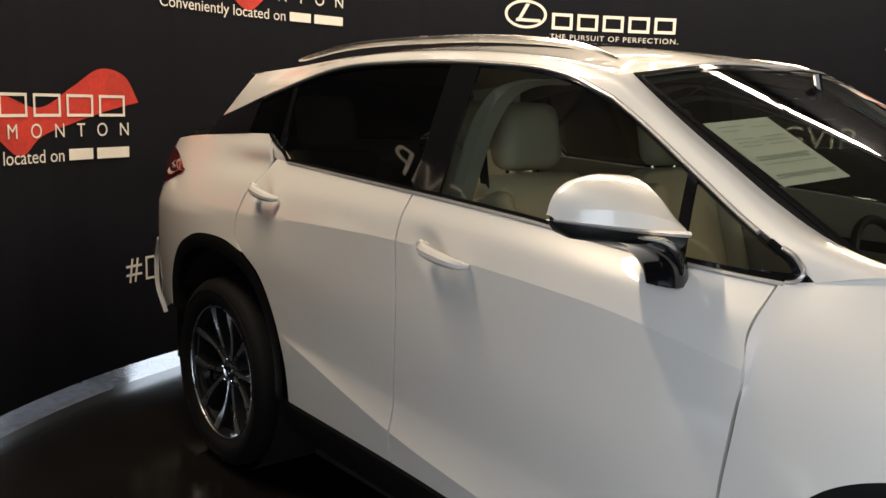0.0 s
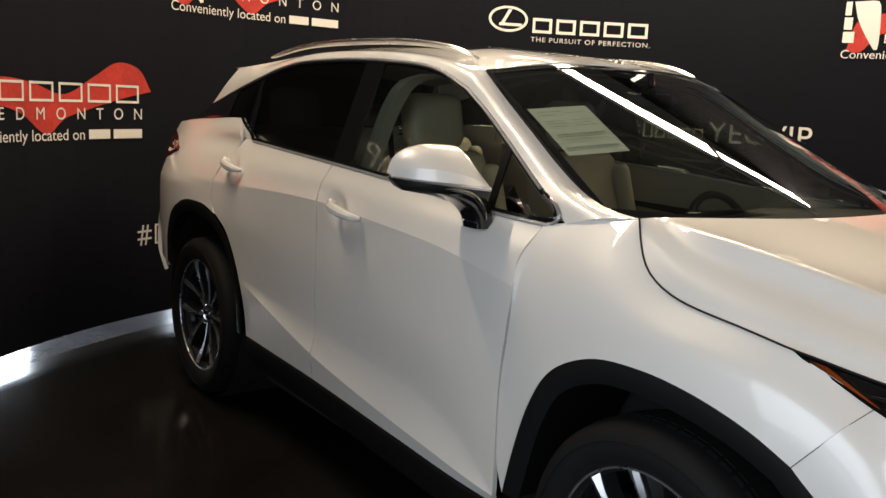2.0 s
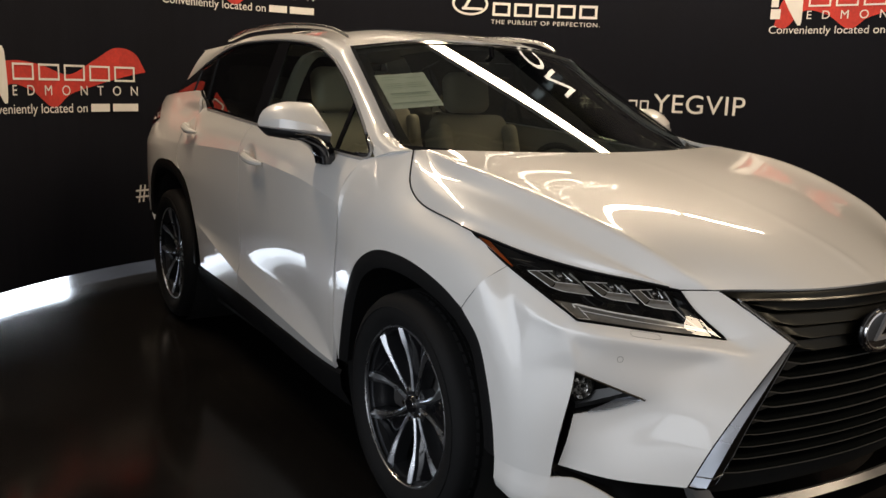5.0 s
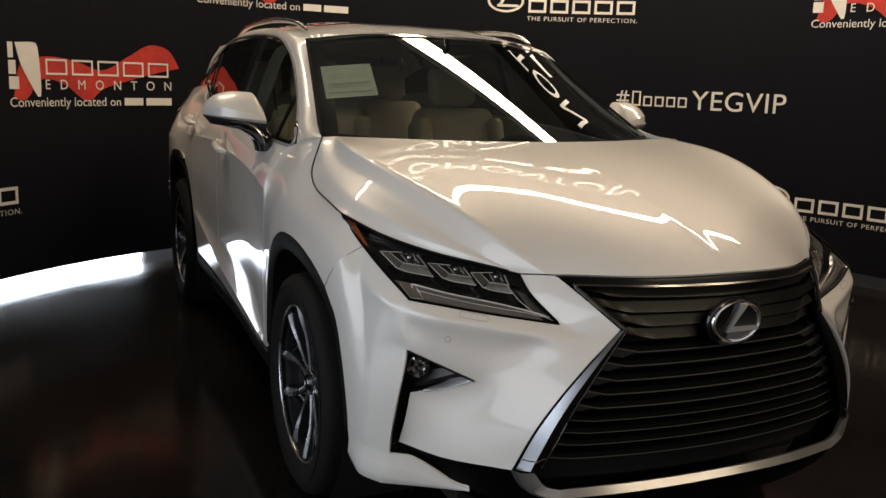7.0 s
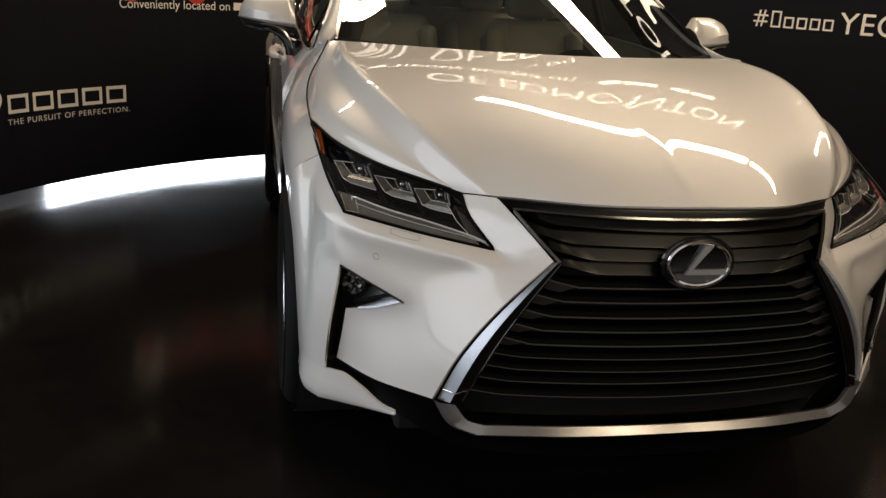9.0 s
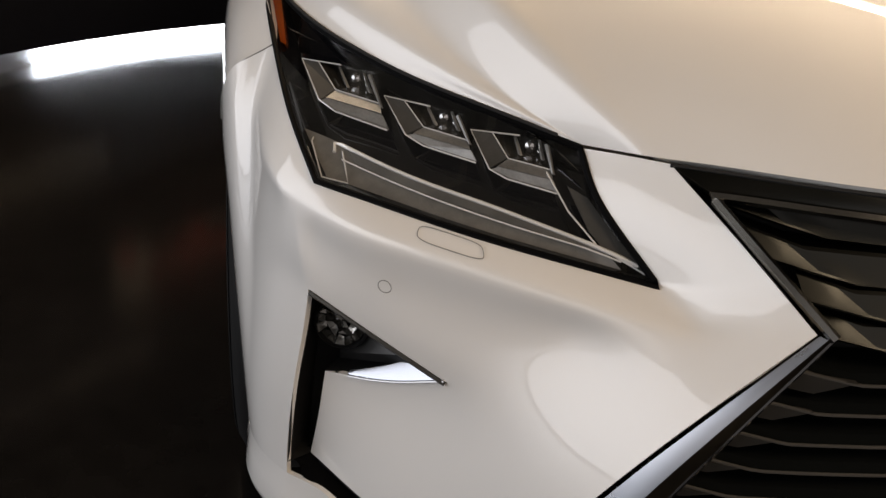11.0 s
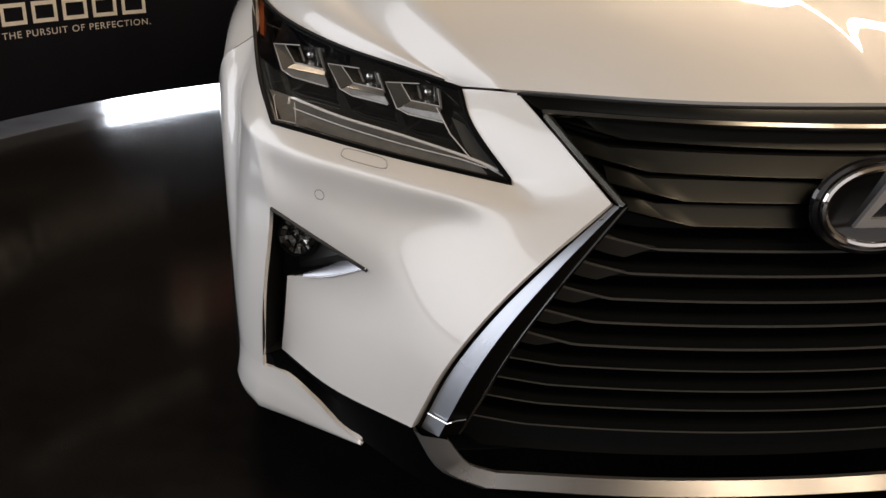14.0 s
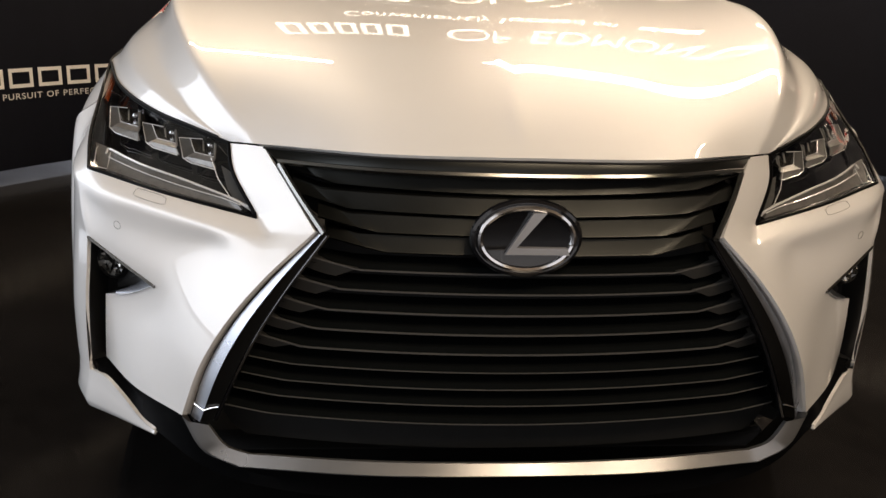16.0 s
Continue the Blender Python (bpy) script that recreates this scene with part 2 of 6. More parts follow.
def pchip(xs, ys):
    """A curve through points that never overshoots."""
    xs, ys = np.array(xs, float), np.array(ys, float)
    h, d = np.diff(xs), np.diff(ys) / np.diff(xs)
    m = np.zeros(len(xs))
    m[0], m[-1] = d[0], d[-1]
    for i in range(1, len(xs) - 1):
        if d[i - 1] * d[i] > 0:
            a, b = 2 * h[i] + h[i - 1], h[i] + 2 * h[i - 1]
            m[i] = (a + b) / (a / d[i - 1] + b / d[i])

    def f(x):
        x = min(max(x, xs[0]), xs[-1])
        i = min(int(np.searchsorted(xs, x, "right")) - 1, len(xs) - 2)
        i = max(i, 0)
        t = (x - xs[i]) / h[i]
        return ((1 + 2 * t) * (1 - t) ** 2 * ys[i] + t * (1 - t) ** 2 * h[i] * m[i]
                + t * t * (3 - 2 * t) * ys[i + 1] + t * t * (t - 1) * h[i] * m[i + 1])
    return f


def spl(pts, n=24, even=True):
    """A smooth line through points (centripetal), as n points."""
    p = np.array(pts, float)
    if len(p) == 2:
        return p[0] + np.linspace(0, 1, n)[:, None] * (p[1] - p[0])
    q = np.vstack([2 * p[0] - p[1], p, 2 * p[-1] - p[-2]])
    out = []
    for i in range(1, len(q) - 2):
        p0, p1, p2, p3 = q[i - 1], q[i], q[i + 1], q[i + 2]
        t0 = 0.0
        t1 = t0 + max(np.linalg.norm(p1 - p0), 1e-6) ** 0.5
        t2 = t1 + max(np.linalg.norm(p2 - p1), 1e-6) ** 0.5
        t3 = t2 + max(np.linalg.norm(p3 - p2), 1e-6) ** 0.5
        for t in np.linspace(t1, t2, 17)[: 16 if i < len(q) - 3 else 17]:
            a1 = (t1 - t) / (t1 - t0) * p0 + (t - t0) / (t1 - t0) * p1
            a2 = (t2 - t) / (t2 - t1) * p1 + (t - t1) / (t2 - t1) * p2
            a3 = (t3 - t) / (t3 - t2) * p2 + (t - t2) / (t3 - t2) * p3
            b1 = (t2 - t) / (t2 - t0) * a1 + (t - t0) / (t2 - t0) * a2
            b2 = (t3 - t) / (t3 - t1) * a2 + (t - t1) / (t3 - t1) * a3
            out.append((t2 - t) / (t2 - t1) * b1 + (t - t1) / (t2 - t1) * b2)
    out = np.array(out)
    if not even:
        return out
    s = np.concatenate([[0], np.cumsum(np.linalg.norm(np.diff(out, axis=0), axis=1))])
    u = np.linspace(0, s[-1], n)
    return np.stack([np.interp(u, s, out[:, k]) for k in range(out.shape[1])], 1)


def chain(*lines):
    """Lines end to end, kept sharp at the joins."""
    return np.vstack([lines[0]] + [l[1:] for l in lines[1:]])


def resample(line, n):
    s = np.concatenate([[0], np.cumsum(np.linalg.norm(np.diff(line, axis=0), axis=1))])
    u = np.linspace(0, s[-1], n)
    return np.stack([np.interp(u, s, line[:, k]) for k in range(line.shape[1])], 1)


def coons(bottom, top, left, right):
    """A sheet (rows from bottom to top) inside four border lines; left and right run upwards."""
    n, m = len(bottom), len(left)
    u, v = np.linspace(0, 1, n)[None, :, None], np.linspace(0, 1, m)[:, None, None]
    c = (1 - v) * bottom[None] + v * top[None] + (1 - u) * left[:, None] + u * right[:, None]
    return c - ((1 - u) * (1 - v) * bottom[0] + u * (1 - v) * bottom[-1] + (1 - u) * v * top[0] + u * v * top[-1])


def loft(lines, m):
    """A sheet through lines of equal length, smooth across them, as m rows."""
    a = np.array(lines)
    k, n = a.shape[:2]
    rows = [spl(a[:, j], m, True) for j in range(n)]
    return np.stack(rows, 1)


def eased(g, along, across):
    """Evens out a sheet between its fixed borders."""
    for _ in range(along):
        g[1:-1, 1:-1] = 0.5 * g[1:-1, 1:-1] + 0.25 * (g[1:-1, :-2] + g[1:-1, 2:])
    for _ in range(across):
        g[1:-1, 1:-1] = 0.5 * g[1:-1, 1:-1] + 0.25 * (g[:-2, 1:-1] + g[2:, 1:-1])
    return g


def sheet(grid, flip=False):
    m, n = grid.shape[:2]
    v = grid.reshape(-1, 3)
    f = []
    for i in range(m - 1):
        for j in range(n - 1):
            a, b, c, d = i * n + j, i * n + j + 1, (i + 1) * n + j + 1, (i + 1) * n + j
            f.append((a, d, c, b) if flip else (a, b, c, d))
    return v, f


def join(*geos):
    vs, fs, o = [], [], 0
    for v, f in geos:
        vs.append(np.array(v))
        fs += [tuple(i + o for i in q) for q in f]
        o += len(v)
    return np.vstack(vs), fs


def mirrored(geo):
    v = np.array(geo[0]) * (-1, 1, 1)
    return v, [tuple(reversed(f)) for f in geo[1]]


def skin(geos, thick=0.014, out=None, weld=0.0015, relax=0, soft=None):
    """Joins sheets into one panel, turns them outwards (away from the point or axis out), and folds the rims inwards. soft: rows of (line, reach, times), creases to be rounded off."""
    v, f = join(*geos) if isinstance(geos, list) else geos
    bm = bmesh.new()
    vs = [bm.verts.new(p) for p in v]
    for q in f:
        if len(set(q)) > 2:
            try:
                bm.faces.new([vs[i] for i in q])
            except ValueError:
                pass
    bmesh.ops.remove_doubles(bm, verts=bm.verts, dist=weld)
    bmesh.ops.dissolve_degenerate(bm, edges=bm.edges, dist=0.0003)
    inner = [x for x in bm.verts if not x.is_boundary]
    for _ in range(relax):
        bmesh.ops.smooth_vert(bm, verts=inner, factor=0.5, use_axis_x=True, use_axis_y=True, use_axis_z=True)
    for line, reach, times in soft or ():
        near = [x for x in inner if np.min(((line - np.array(x.co)) ** 2).sum(1)) < reach ** 2]
        for _ in range(times):
            bmesh.ops.smooth_vert(bm, verts=near, factor=0.5, use_axis_x=True, use_axis_y=True, use_axis_z=True)
    bmesh.ops.recalc_face_normals(bm, faces=bm.faces)
    s = 0.0
    for fc in bm.faces:
        c = fc.calc_center_median()
        o = Vector(out) if out else Vector((0, c.y * 0.8, 0.75))
        s += fc.normal.dot(c - o) * fc.calc_area()
    if s < 0:
        bmesh.ops.reverse_faces(bm, faces=bm.faces)
    if thick:
        bm.normal_update()
        edges = [e for e in bm.edges if e.is_boundary]
        r = bmesh.ops.extrude_edge_only(bm, edges=edges)
        nv = [x for x in r["geom"] if isinstance(x, bmesh.types.BMVert)]
        move = {}
        for x in nv:
            nb = [e.other_vert(x) for e in x.link_edges if e.other_vert(x) not in nv]
            if nb:
                n = Vector()
                for fc in nb[0].link_faces:
                    if x not in fc.verts:
                        n += fc.normal
                move[x] = n.normalized() * thick if n.length > 1e-6 else Vector()
        for x, d in move.items():
            x.co -= d
    return bm


def tube(line, r, seg=8, closed=False, flat=1.0, up=(0, 0, 1)):
    """A bar of round or oval section along a line."""
    p = np.array(line, float)
    k = len(p)
    v, f = [], []
    for i in range(k):
        a = p[(i + 1) % k] if closed else p[min(i + 1, k - 1)]
        b = p[(i - 1) % k] if closed else p[max(i - 1, 0)]
        t = (a - b) / max(np.linalg.norm(a - b), 1e-9)
        s = np.cross(t, up)
        s = s / max(np.linalg.norm(s), 1e-9)
        w = np.cross(s, t)
        rr = r[i] if hasattr(r, "__len__") else r
        for j in range(seg):
            g = 2 * math.pi * j / seg
            v.append(p[i] + rr * (math.cos(g) * s + flat * math.sin(g) * w))
    for i in range(k if closed else k - 1):
        for j in range(seg):
            a, b = i * seg + j, i * seg + (j + 1) % seg
            c, d = ((i + 1) % k) * seg + (j + 1) % seg, ((i + 1) % k) * seg + j
            f.append((a, b, c, d))
    if not closed:
        f.append(tuple(range(seg))[::-1])
        f.append(tuple((k - 1) * seg + j for j in range(seg)))
    return np.array(v), f


def ribbon(outer, inner, depth):
    """A band between two lines with a little thickness along depth (a vector)."""
    o, i = np.array(outer), np.array(inner)
    d = np.array(depth)
    grid = np.stack([o + d, o, i, i + d], 0)
    return sheet(grid)


def rbox(sx, sy, sz, r=0.01, seg=2, at=(0, 0, 0), rot=None):
    """A box with rounded edges."""
    bm = bmesh.new()
    bmesh.ops.create_cube(bm, size=1)
    bmesh.ops.scale(bm, vec=(sx, sy, sz), verts=bm.verts)
    if r:
        bmesh.ops.bevel(bm, geom=list(bm.edges), offset=r, segments=seg, affect="EDGES", profile=0.5)
    if rot is not None:
        bmesh.ops.transform(bm, matrix=rot, verts=bm.verts)
    bmesh.ops.translate(bm, vec=at, verts=bm.verts)
    return bm


def turned(profile, seg=48, axis="x"):
    """A body of revolution: profile of (radius, along) round the x axis."""
    v, f = [], []
    k = len(profile)
    for j in range(seg):
        g = 2 * math.pi * j / seg
        for r, a in profile:
            v.append((a, r * math.cos(g), r * math.sin(g)))
    for j in range(seg):
        for i in range(k - 1):
            a, b = j * k + i, ((j + 1) % seg) * k + i
            f.append((a, b, b + 1, a + 1))
    return np.array(v), f

# ---- the car: x to its right, y ahead, origin on the ground between the axles ----
car = thing("car", "pearl white sport utility car with a large dark grille", "car")

# side of the body: heights and half widths of its lines along the length
z_sill = pchip([-1.3, -0.9, -0.5, -0.2, 0.27, 0.66, 0.86, 0.95], [0.42, 0.405, 0.388, 0.377, 0.354, 0.342, 0.346, 0.36])
z_rock = pchip([-1.3, -0.98, -0.807, -0.504, -0.26, 0.01, 0.43, 0.85, 0.95], [0.70, 0.655, 0.612, 0.532, 0.478, 0.440, 0.397, 0.372, 0.375])
z_shelf = pchip([-1.3, -0.98, -0.8, -0.42, -0.04, 0.38, 0.6, 0.733, 0.85, 0.95], [0.71, 0.668, 0.644, 0.602, 0.570, 0.546, 0.50, 0.446, 0.388, 0.388])
x_rock = pchip([-1.3, -0.9, -0.3, 0.3, 0.9], [0.932, 0.915, 0.903, 0.905, 0.918])
hollow = pchip([-1.1, -0.98, -0.7, -0.3, 0.1, 0.5, 0.78, 0.86], [0.0, 0.0, 0.010, 0.016, 0.018, 0.018, 0.009, 0.0])
z_shld = pchip([-1.3, -0.3, 0.05, 0.5, 0.9], [1.045, 1.075, 1.062, 1.04, 0.986])
x_shld = pchip([-1.3, -0.3, 0.05, 0.5, 0.9], [0.902, 0.889, 0.898, 0.911, 0.921])
z_belt = pchip([-1.3, -1.1, -0.68, -0.13, 0.14, 0.69, 0.95], [1.256, 1.252, 1.237, 1.216, 1.203, 1.166, 1.160])
x_belt = pchip([-1.3, -1.1, -0.68, -0.13, 0.14, 0.69, 0.95], [0.765, 0.772, 0.79, 0.81, 0.817, 0.82, 0.812])


CUPS = [(-0.128, 1.066), (-1.148, 1.128)]     # hollows behind the door handles


def side_x(y, z):
    zs, zr, zu, zd, zb = z_sill(y), z_rock(y), z_shelf(y), z_shld(y), z_belt(y)
    xr, xu = x_rock(y), x_rock(y) - hollow(y)
    if z < zr:
        x = xr - 0.012 * (zr - z) / max(zr - zs, 0.01)
    elif z < zu:
        x = xu + (xr - xu) * (1 - (z - zr) / max(zu - zr, 1e-4)) ** 1.9
    elif z < zd:
        x = pchip([zu, zu + 0.5 * (zd - zu), zd], [xu, 0.5 * (xu + x_shld(y)) + 0.010 * min(1.0, max(0.0, (0.86 - y) / 0.3)), x_shld(y)])(z)
    else:
        x = pchip([zd, zd + 0.45 * (zb - zd), zb, zb + 0.12], [x_shld(y), x_shld(y) - 0.30 * (x_shld(y) - x_belt(y)), x_belt(y) + 0.004, x_belt(y) - 0.035])(z)
    for yc, zc in CUPS:
        x -= 0.014 * math.exp(-(((y - yc) / 0.085) ** 2 + ((z - zc + 0.36 * (y - yc)) / 0.046) ** 2) ** 1.7)
    return x


def lift(line2, fx):
    """(y, z) points onto the side of the body."""
    return np.array([(fx(y, z), y, z) for y, z in line2])


def panel2(bottom, top, left, right, fx, n=30, m=30):
    g = coons(resample(np.array(bottom, float), n), resample(np.array(top, float), n),
              resample(np.array(left, float), m), resample(np.array(right, float), m))
    return np.array([[(fx(y, z), y, z) for y, z in row] for row in g])


def both(name, geo, material, parent, label="", thick=0.014, **kw):
    """A part on each side of the car."""
    return [part(name, skin(g, thick), material, parent, label, **kw) for g in (geo, [mirrored(q) for q in geo] if isinstance(geo, list) else mirrored(geo))]


GAP = 0.0035
ys = np.linspace(0, 1, 24)
# shut lines
front_cut = spl([(0.852, 0.40), (0.852, 0.698), (0.872, 0.88), (0.886, 0.985), (0.872, 1.06), (0.888, 1.155)], 40)
mid_cut = spl([(-0.285, 0.385), (-0.283, 0.6), (-0.27, 0.86), (-0.295, 1.1), (-0.31, 1.219)], 40)
rear_arch = [(-0.888, 0.41), (-0.895, 0.5), (-0.925, 0.61), (-0.99, 0.735), (-1.085, 0.845), (-1.2, 0.905)]
rear_cut = chain(spl(rear_arch, 24), spl([(-1.2, 0.905), (-1.275, 0.96), (-1.262, 1.1), (-1.2, 1.252)], 16))

def door_grid(rear, front, cols=84):
    """A door between two shut lines, with rows that follow the creases of the side."""
    levels = [(z_sill, 4), (z_rock, 14), (z_shelf, 26), (z_shld, 22), (lambda y: z_belt(y) - 0.004, 0)]
    yl = lambda z: float(np.interp(z, rear[:, 1], rear[:, 0])) + GAP
    yr = lambda z: float(np.interp(z, front[:, 1], front[:, 0])) - GAP
    rows = []
    for k, (fa, n) in enumerate(levels):
        fb = levels[min(k + 1, len(levels) - 1)][0]
        for i in range(max(n, 1)):
            w = i / n if n else 0.0
            row = []
            for u in np.linspace(0, 1, cols):
                z = 0.8
                for _ in range(8):
                    y = (1 - u) * yl(z) + u * yr(z)
                    z = (1 - w) * fa(y) + w * fb(y)
                row.append((side_x(y, z), y, z))
            rows.append(row)
    return np.array(rows)


front_door_grid = door_grid(mid_cut, front_cut)
rear_door_grid = door_grid(rear_cut, mid_cut)

front_doors = both("front_door", sheet(front_door_grid), PAINT, car, angle=16)
rear_doors = both("rear_door", sheet(rear_door_grid), PAINT, car, angle=16)

# front wing
arch_f = spl([(0.882, 0.395), (0.93, 0.55), (0.99, 0.70), (1.065, 0.806), (1.2, 0.876), (1.36, 0.893), (1.51, 0.88), (1.65, 0.846), (1.745, 0.806)], 44)
arch_f2 = spl([(1.745, 0.806), (1.822, 0.735), (1.868, 0.615), (1.895, 0.49), (1.903, 0.405)], 22)
z_wing = pchip([0.88, 0.95, 1.05, 1.177, 1.22, 1.265, 1.312, 1.387, 1.572, 1.685, 1.85, 2.0], [1.15, 1.162, 1.182, 1.206, 1.15, 1.105, 1.075, 1.05, 1.028, 1.013, 0.945, 0.888])
x_wing = pchip([0.88, 0.95, 1.05, 1.177, 1.22, 1.265, 1.312, 1.387, 1.572, 1.685, 1.85, 2.0], [0.832, 0.813, 0.80, 0.778, 0.81, 0.837, 0.85, 0.857, 0.866, 0.868, 0.852, 0.83])
x_flare = pchip([0.88, 1.05, 1.4, 1.75, 1.9], [0.918, 0.936, 0.946, 0.935, 0.914])
z_wsh = pchip([0.88, 1.2, 1.5, 1.75, 1.9], [0.986, 0.975, 0.955, 0.925, 0.87])
x_wsh = pchip([0.88, 1.2, 1.5, 1.75, 1.9], [0.921, 0.927, 0.928, 0.918, 0.895])


def wing_x(y, z):
    zt = max(z_wing(y), z_wsh(y) + 0.03)
    kz = [0.33, 0.42, 0.70, 0.84, max(z_wsh(y), 0.86), zt, zt + 0.06]
    kx = [x_flare(y) - 0.02, x_flare(y) - 0.006, x_flare(y), x_flare(y) - 0.002, x_wsh(y), x_wing(y), x_wing(y) - 0.045]
    return pchip(kz, kx)(z)


cut_f = front_cut + (GAP, 0)
cut_f = np.vstack([[(0.882, 0.395)], cut_f[cut_f[:, 1] > 0.47]])
wing_top = np.array([(y, z_wing(y)) for y in np.concatenate([np.linspace(cut_f[-1][0], 1.177, 16), np.linspace(1.19, 1.685, 30)])])
lamp_back = spl([(1.685, 1.013), (1.77, 0.982), (1.85, 0.945)], 10)
wing_front = spl([(1.745, 0.806), (1.80, 0.875), (1.85, 0.945)], 16)
wing_grid = panel2(arch_f, chain(wing_top, lamp_back), cut_f, wing_front, wing_x, 76, 44)
wing_grid = eased(wing_grid, 40, 24)
both("front_wing", sheet(wing_grid), PAINT, car)

# rear quarter
x_q = {0.4: pchip([-2.4, -2.2, -2.0, -1.8, -0.9], [0.66, 0.80, 0.885, 0.93, 0.93]), 0.85: pchip([-2.4, -2.2, -2.0, -1.75, -1.4, -1.0, -0.9], [0.70, 0.83, 0.905, 0.938, 0.944, 0.93, 0.915])}
z_tail = pchip([-2.4, -2.15, -1.75, -1.25, -1.18], [1.24, 1.285, 1.318, 1.341, 1.25])
x_tail = pchip([-2.4, -2.15, -1.75, -1.25, -1.18], [0.64, 0.735, 0.758, 0.763, 0.77])


def quarter_x(y, z):
    zt = z_tail(min(y, -1.25))
    kz = [0.3, 0.45, 0.85, 1.0, 1.03, zt - 0.02, zt + 0.05]
    a = x_q[0.85](y)
    kx = [x_q[0.4](y) - 0.02, x_q[0.4](y), a, a - 0.004, a - 0.013, x_tail(y) + 0.008, x_tail(y) - 0.04]
    return pchip(kz, kx)(z)


def ease(a, b, v):
    k = min(1.0, max(0.0, (v - a) / (b - a)))
    return k * k * (3 - 2 * k)


def haunch_x(y, z):
    """The quarter panel, running on from the rear door."""
    w = ease(-1.75, -1.30, y) * ease(1.30, 1.20, z) * ease(0.80, 0.95, z)
    return w * side_x(max(y, -1.3), z) + (1 - w) * quarter_x(y, z)


arch_r2 = spl([(-1.2, 0.905), (-1.34, 0.932), (-1.48, 0.935), (-1.6, 0.915), (-1.72, 0.862), (-1.79, 0.78), (-1.825, 0.68), (-1.822, 0.58)], 40)
q_left = spl([(-2.37, 0.58), (-2.40, 0.75), (-2.30, 0.85), (-2.26, 1.05), (-2.2, 1.275)], 30)
q_top = np.array([(y, z_tail(y)) for y in np.linspace(-2.2, -1.255, 30)])
q_front = chain(spl([(-1.2, 0.905), (-1.275, 0.96)], 6), spl([(-1.278, 0.965), (-1.266, 1.1), (-1.205, 1.25), (-1.255, 1.341)], 20)) - (GAP, 0)
q_bottom = chain(spl([(-2.37, 0.58), (-1.822, 0.58)], 14), arch_r2[::-1])
quarter_grid = panel2(q_bottom, q_top, q_left, q_front, haunch_x, 60, 40)
both("quarter_panel", sheet(quarter_grid), PAINT, car)

# tail: gate, bumper, lamps (hardly seen, closes the body)
tail_l = np.array([(quarter_x(y, z), y, z) for y, z in q_left])
tail_c = tail_l * (0, 1, 1) + (0, -0.06, 0)
tail_m = tail_l * (0.6, 1, 1) + (0, -0.045, 0)
tail_grid = loft([tail_l, tail_m, tail_c, tail_m * (-1, 1, 1), tail_l * (-1, 1, 1)], 24)
part("tailgate", skin(sheet(tail_grid), 0.01), PAINT, car)
for s in (1, -1):
    rows = []
    for v_ in np.linspace(0, 1, 8):
        top_, low_ = spl([(-2.215, 1.245), (-2.03, 1.212), (-1.86, 1.160)], 14), spl([(-2.25, 1.065), (-2.05, 1.090), (-1.86, 1.150)], 14)
        rows.append([(haunch_x(y, z) + 0.004 + 0.012 * math.sin(math.pi * v_), y, z) for y, z in (1 - v_) * low_ + v_ * top_])
    part("tail_lamp", skin(sheet(np.array(rows) * (s, 1, 1)), 0.02), REDL, car, "dark red tail lamp")
rb = np.array([(0.0, -2.47, 0.0), (0.45, -2.455, 0.0), (0.70, -2.41, 0.0), (0.80, -2.33, 0.0), (0.845, -2.22, 0.0)])
rb = np.vstack([rb[::-1], rb[1:] * (-1, 1, 1)])
part("rear_bumper", skin(sheet(loft([spl(rb * (0.97, 0.985, 1) + (0, 0, 0.45), 40), spl(rb + (0, 0, 0.58), 40), spl(rb + (0, 0, 0.72), 40), spl(rb * (1, 0.985, 1) + (0, 0, 0.80), 40)], 14)), 0.02), PAINT, car)

# sill and wheel-arch cladding
sill = []
for y in np.linspace(-0.91, 0.90, 40):
    x, z = side_x(min(y, 0.9), z_sill(min(y, 0.9))), z_sill(min(y, 0.9))
    sill.append([(x - 0.004, y, z + 0.004), (x + 0.004, y, z - 0.012), (x - 0.004, y, z - 0.07), (x - 0.05, y, z - 0.15), (x - 0.2, y, z - 0.165)])
both("sill_cladding", sheet(np.array(sill)), TRIM, car, "black plastic sill cladding", thick=0)


def arch_band(line, fx, width, yc, zc):
    """Black band along a wheel arch, between the paint and the wheel."""
    rows = []
    for y, z in line:
        x = fx(y, z)
        d = np.array([yc - y, zc - z])
        d = d / np.linalg.norm(d)
        q = [(x - 0.003, y - 0.004 * d[0], z - 0.004 * d[1]), (x, y + 0.006 * d[0], z + 0.006 * d[1]),
             (x - 0.003, y + 0.7 * width * d[0], z + 0.7 * width * d[1]), (x - 0.008, y + width * d[0], z + width * d[1]),
             (x - 0.05, y + width * d[0], z + width * d[1]), (0.62, y + width * d[0], z + width * d[1])]
        rows.append(q)
    return np.array(rows)


band_f = arch_band(chain(arch_f, arch_f2), wing_x, 0.062, 1.395, 0.40)
both("arch_cladding", sheet(band_f), TRIM, car, "black plastic arch cladding", thick=0)
band_r = arch_band(chain(spl(rear_arch, 24), arch_r2), lambda y, z: quarter_x(y, z), 0.055, -1.395, 0.40)
both("arch_cladding", sheet(band_r), TRIM, car, "black plastic arch cladding", thick=0)

# dark inner shell that closes the gaps
shell = []
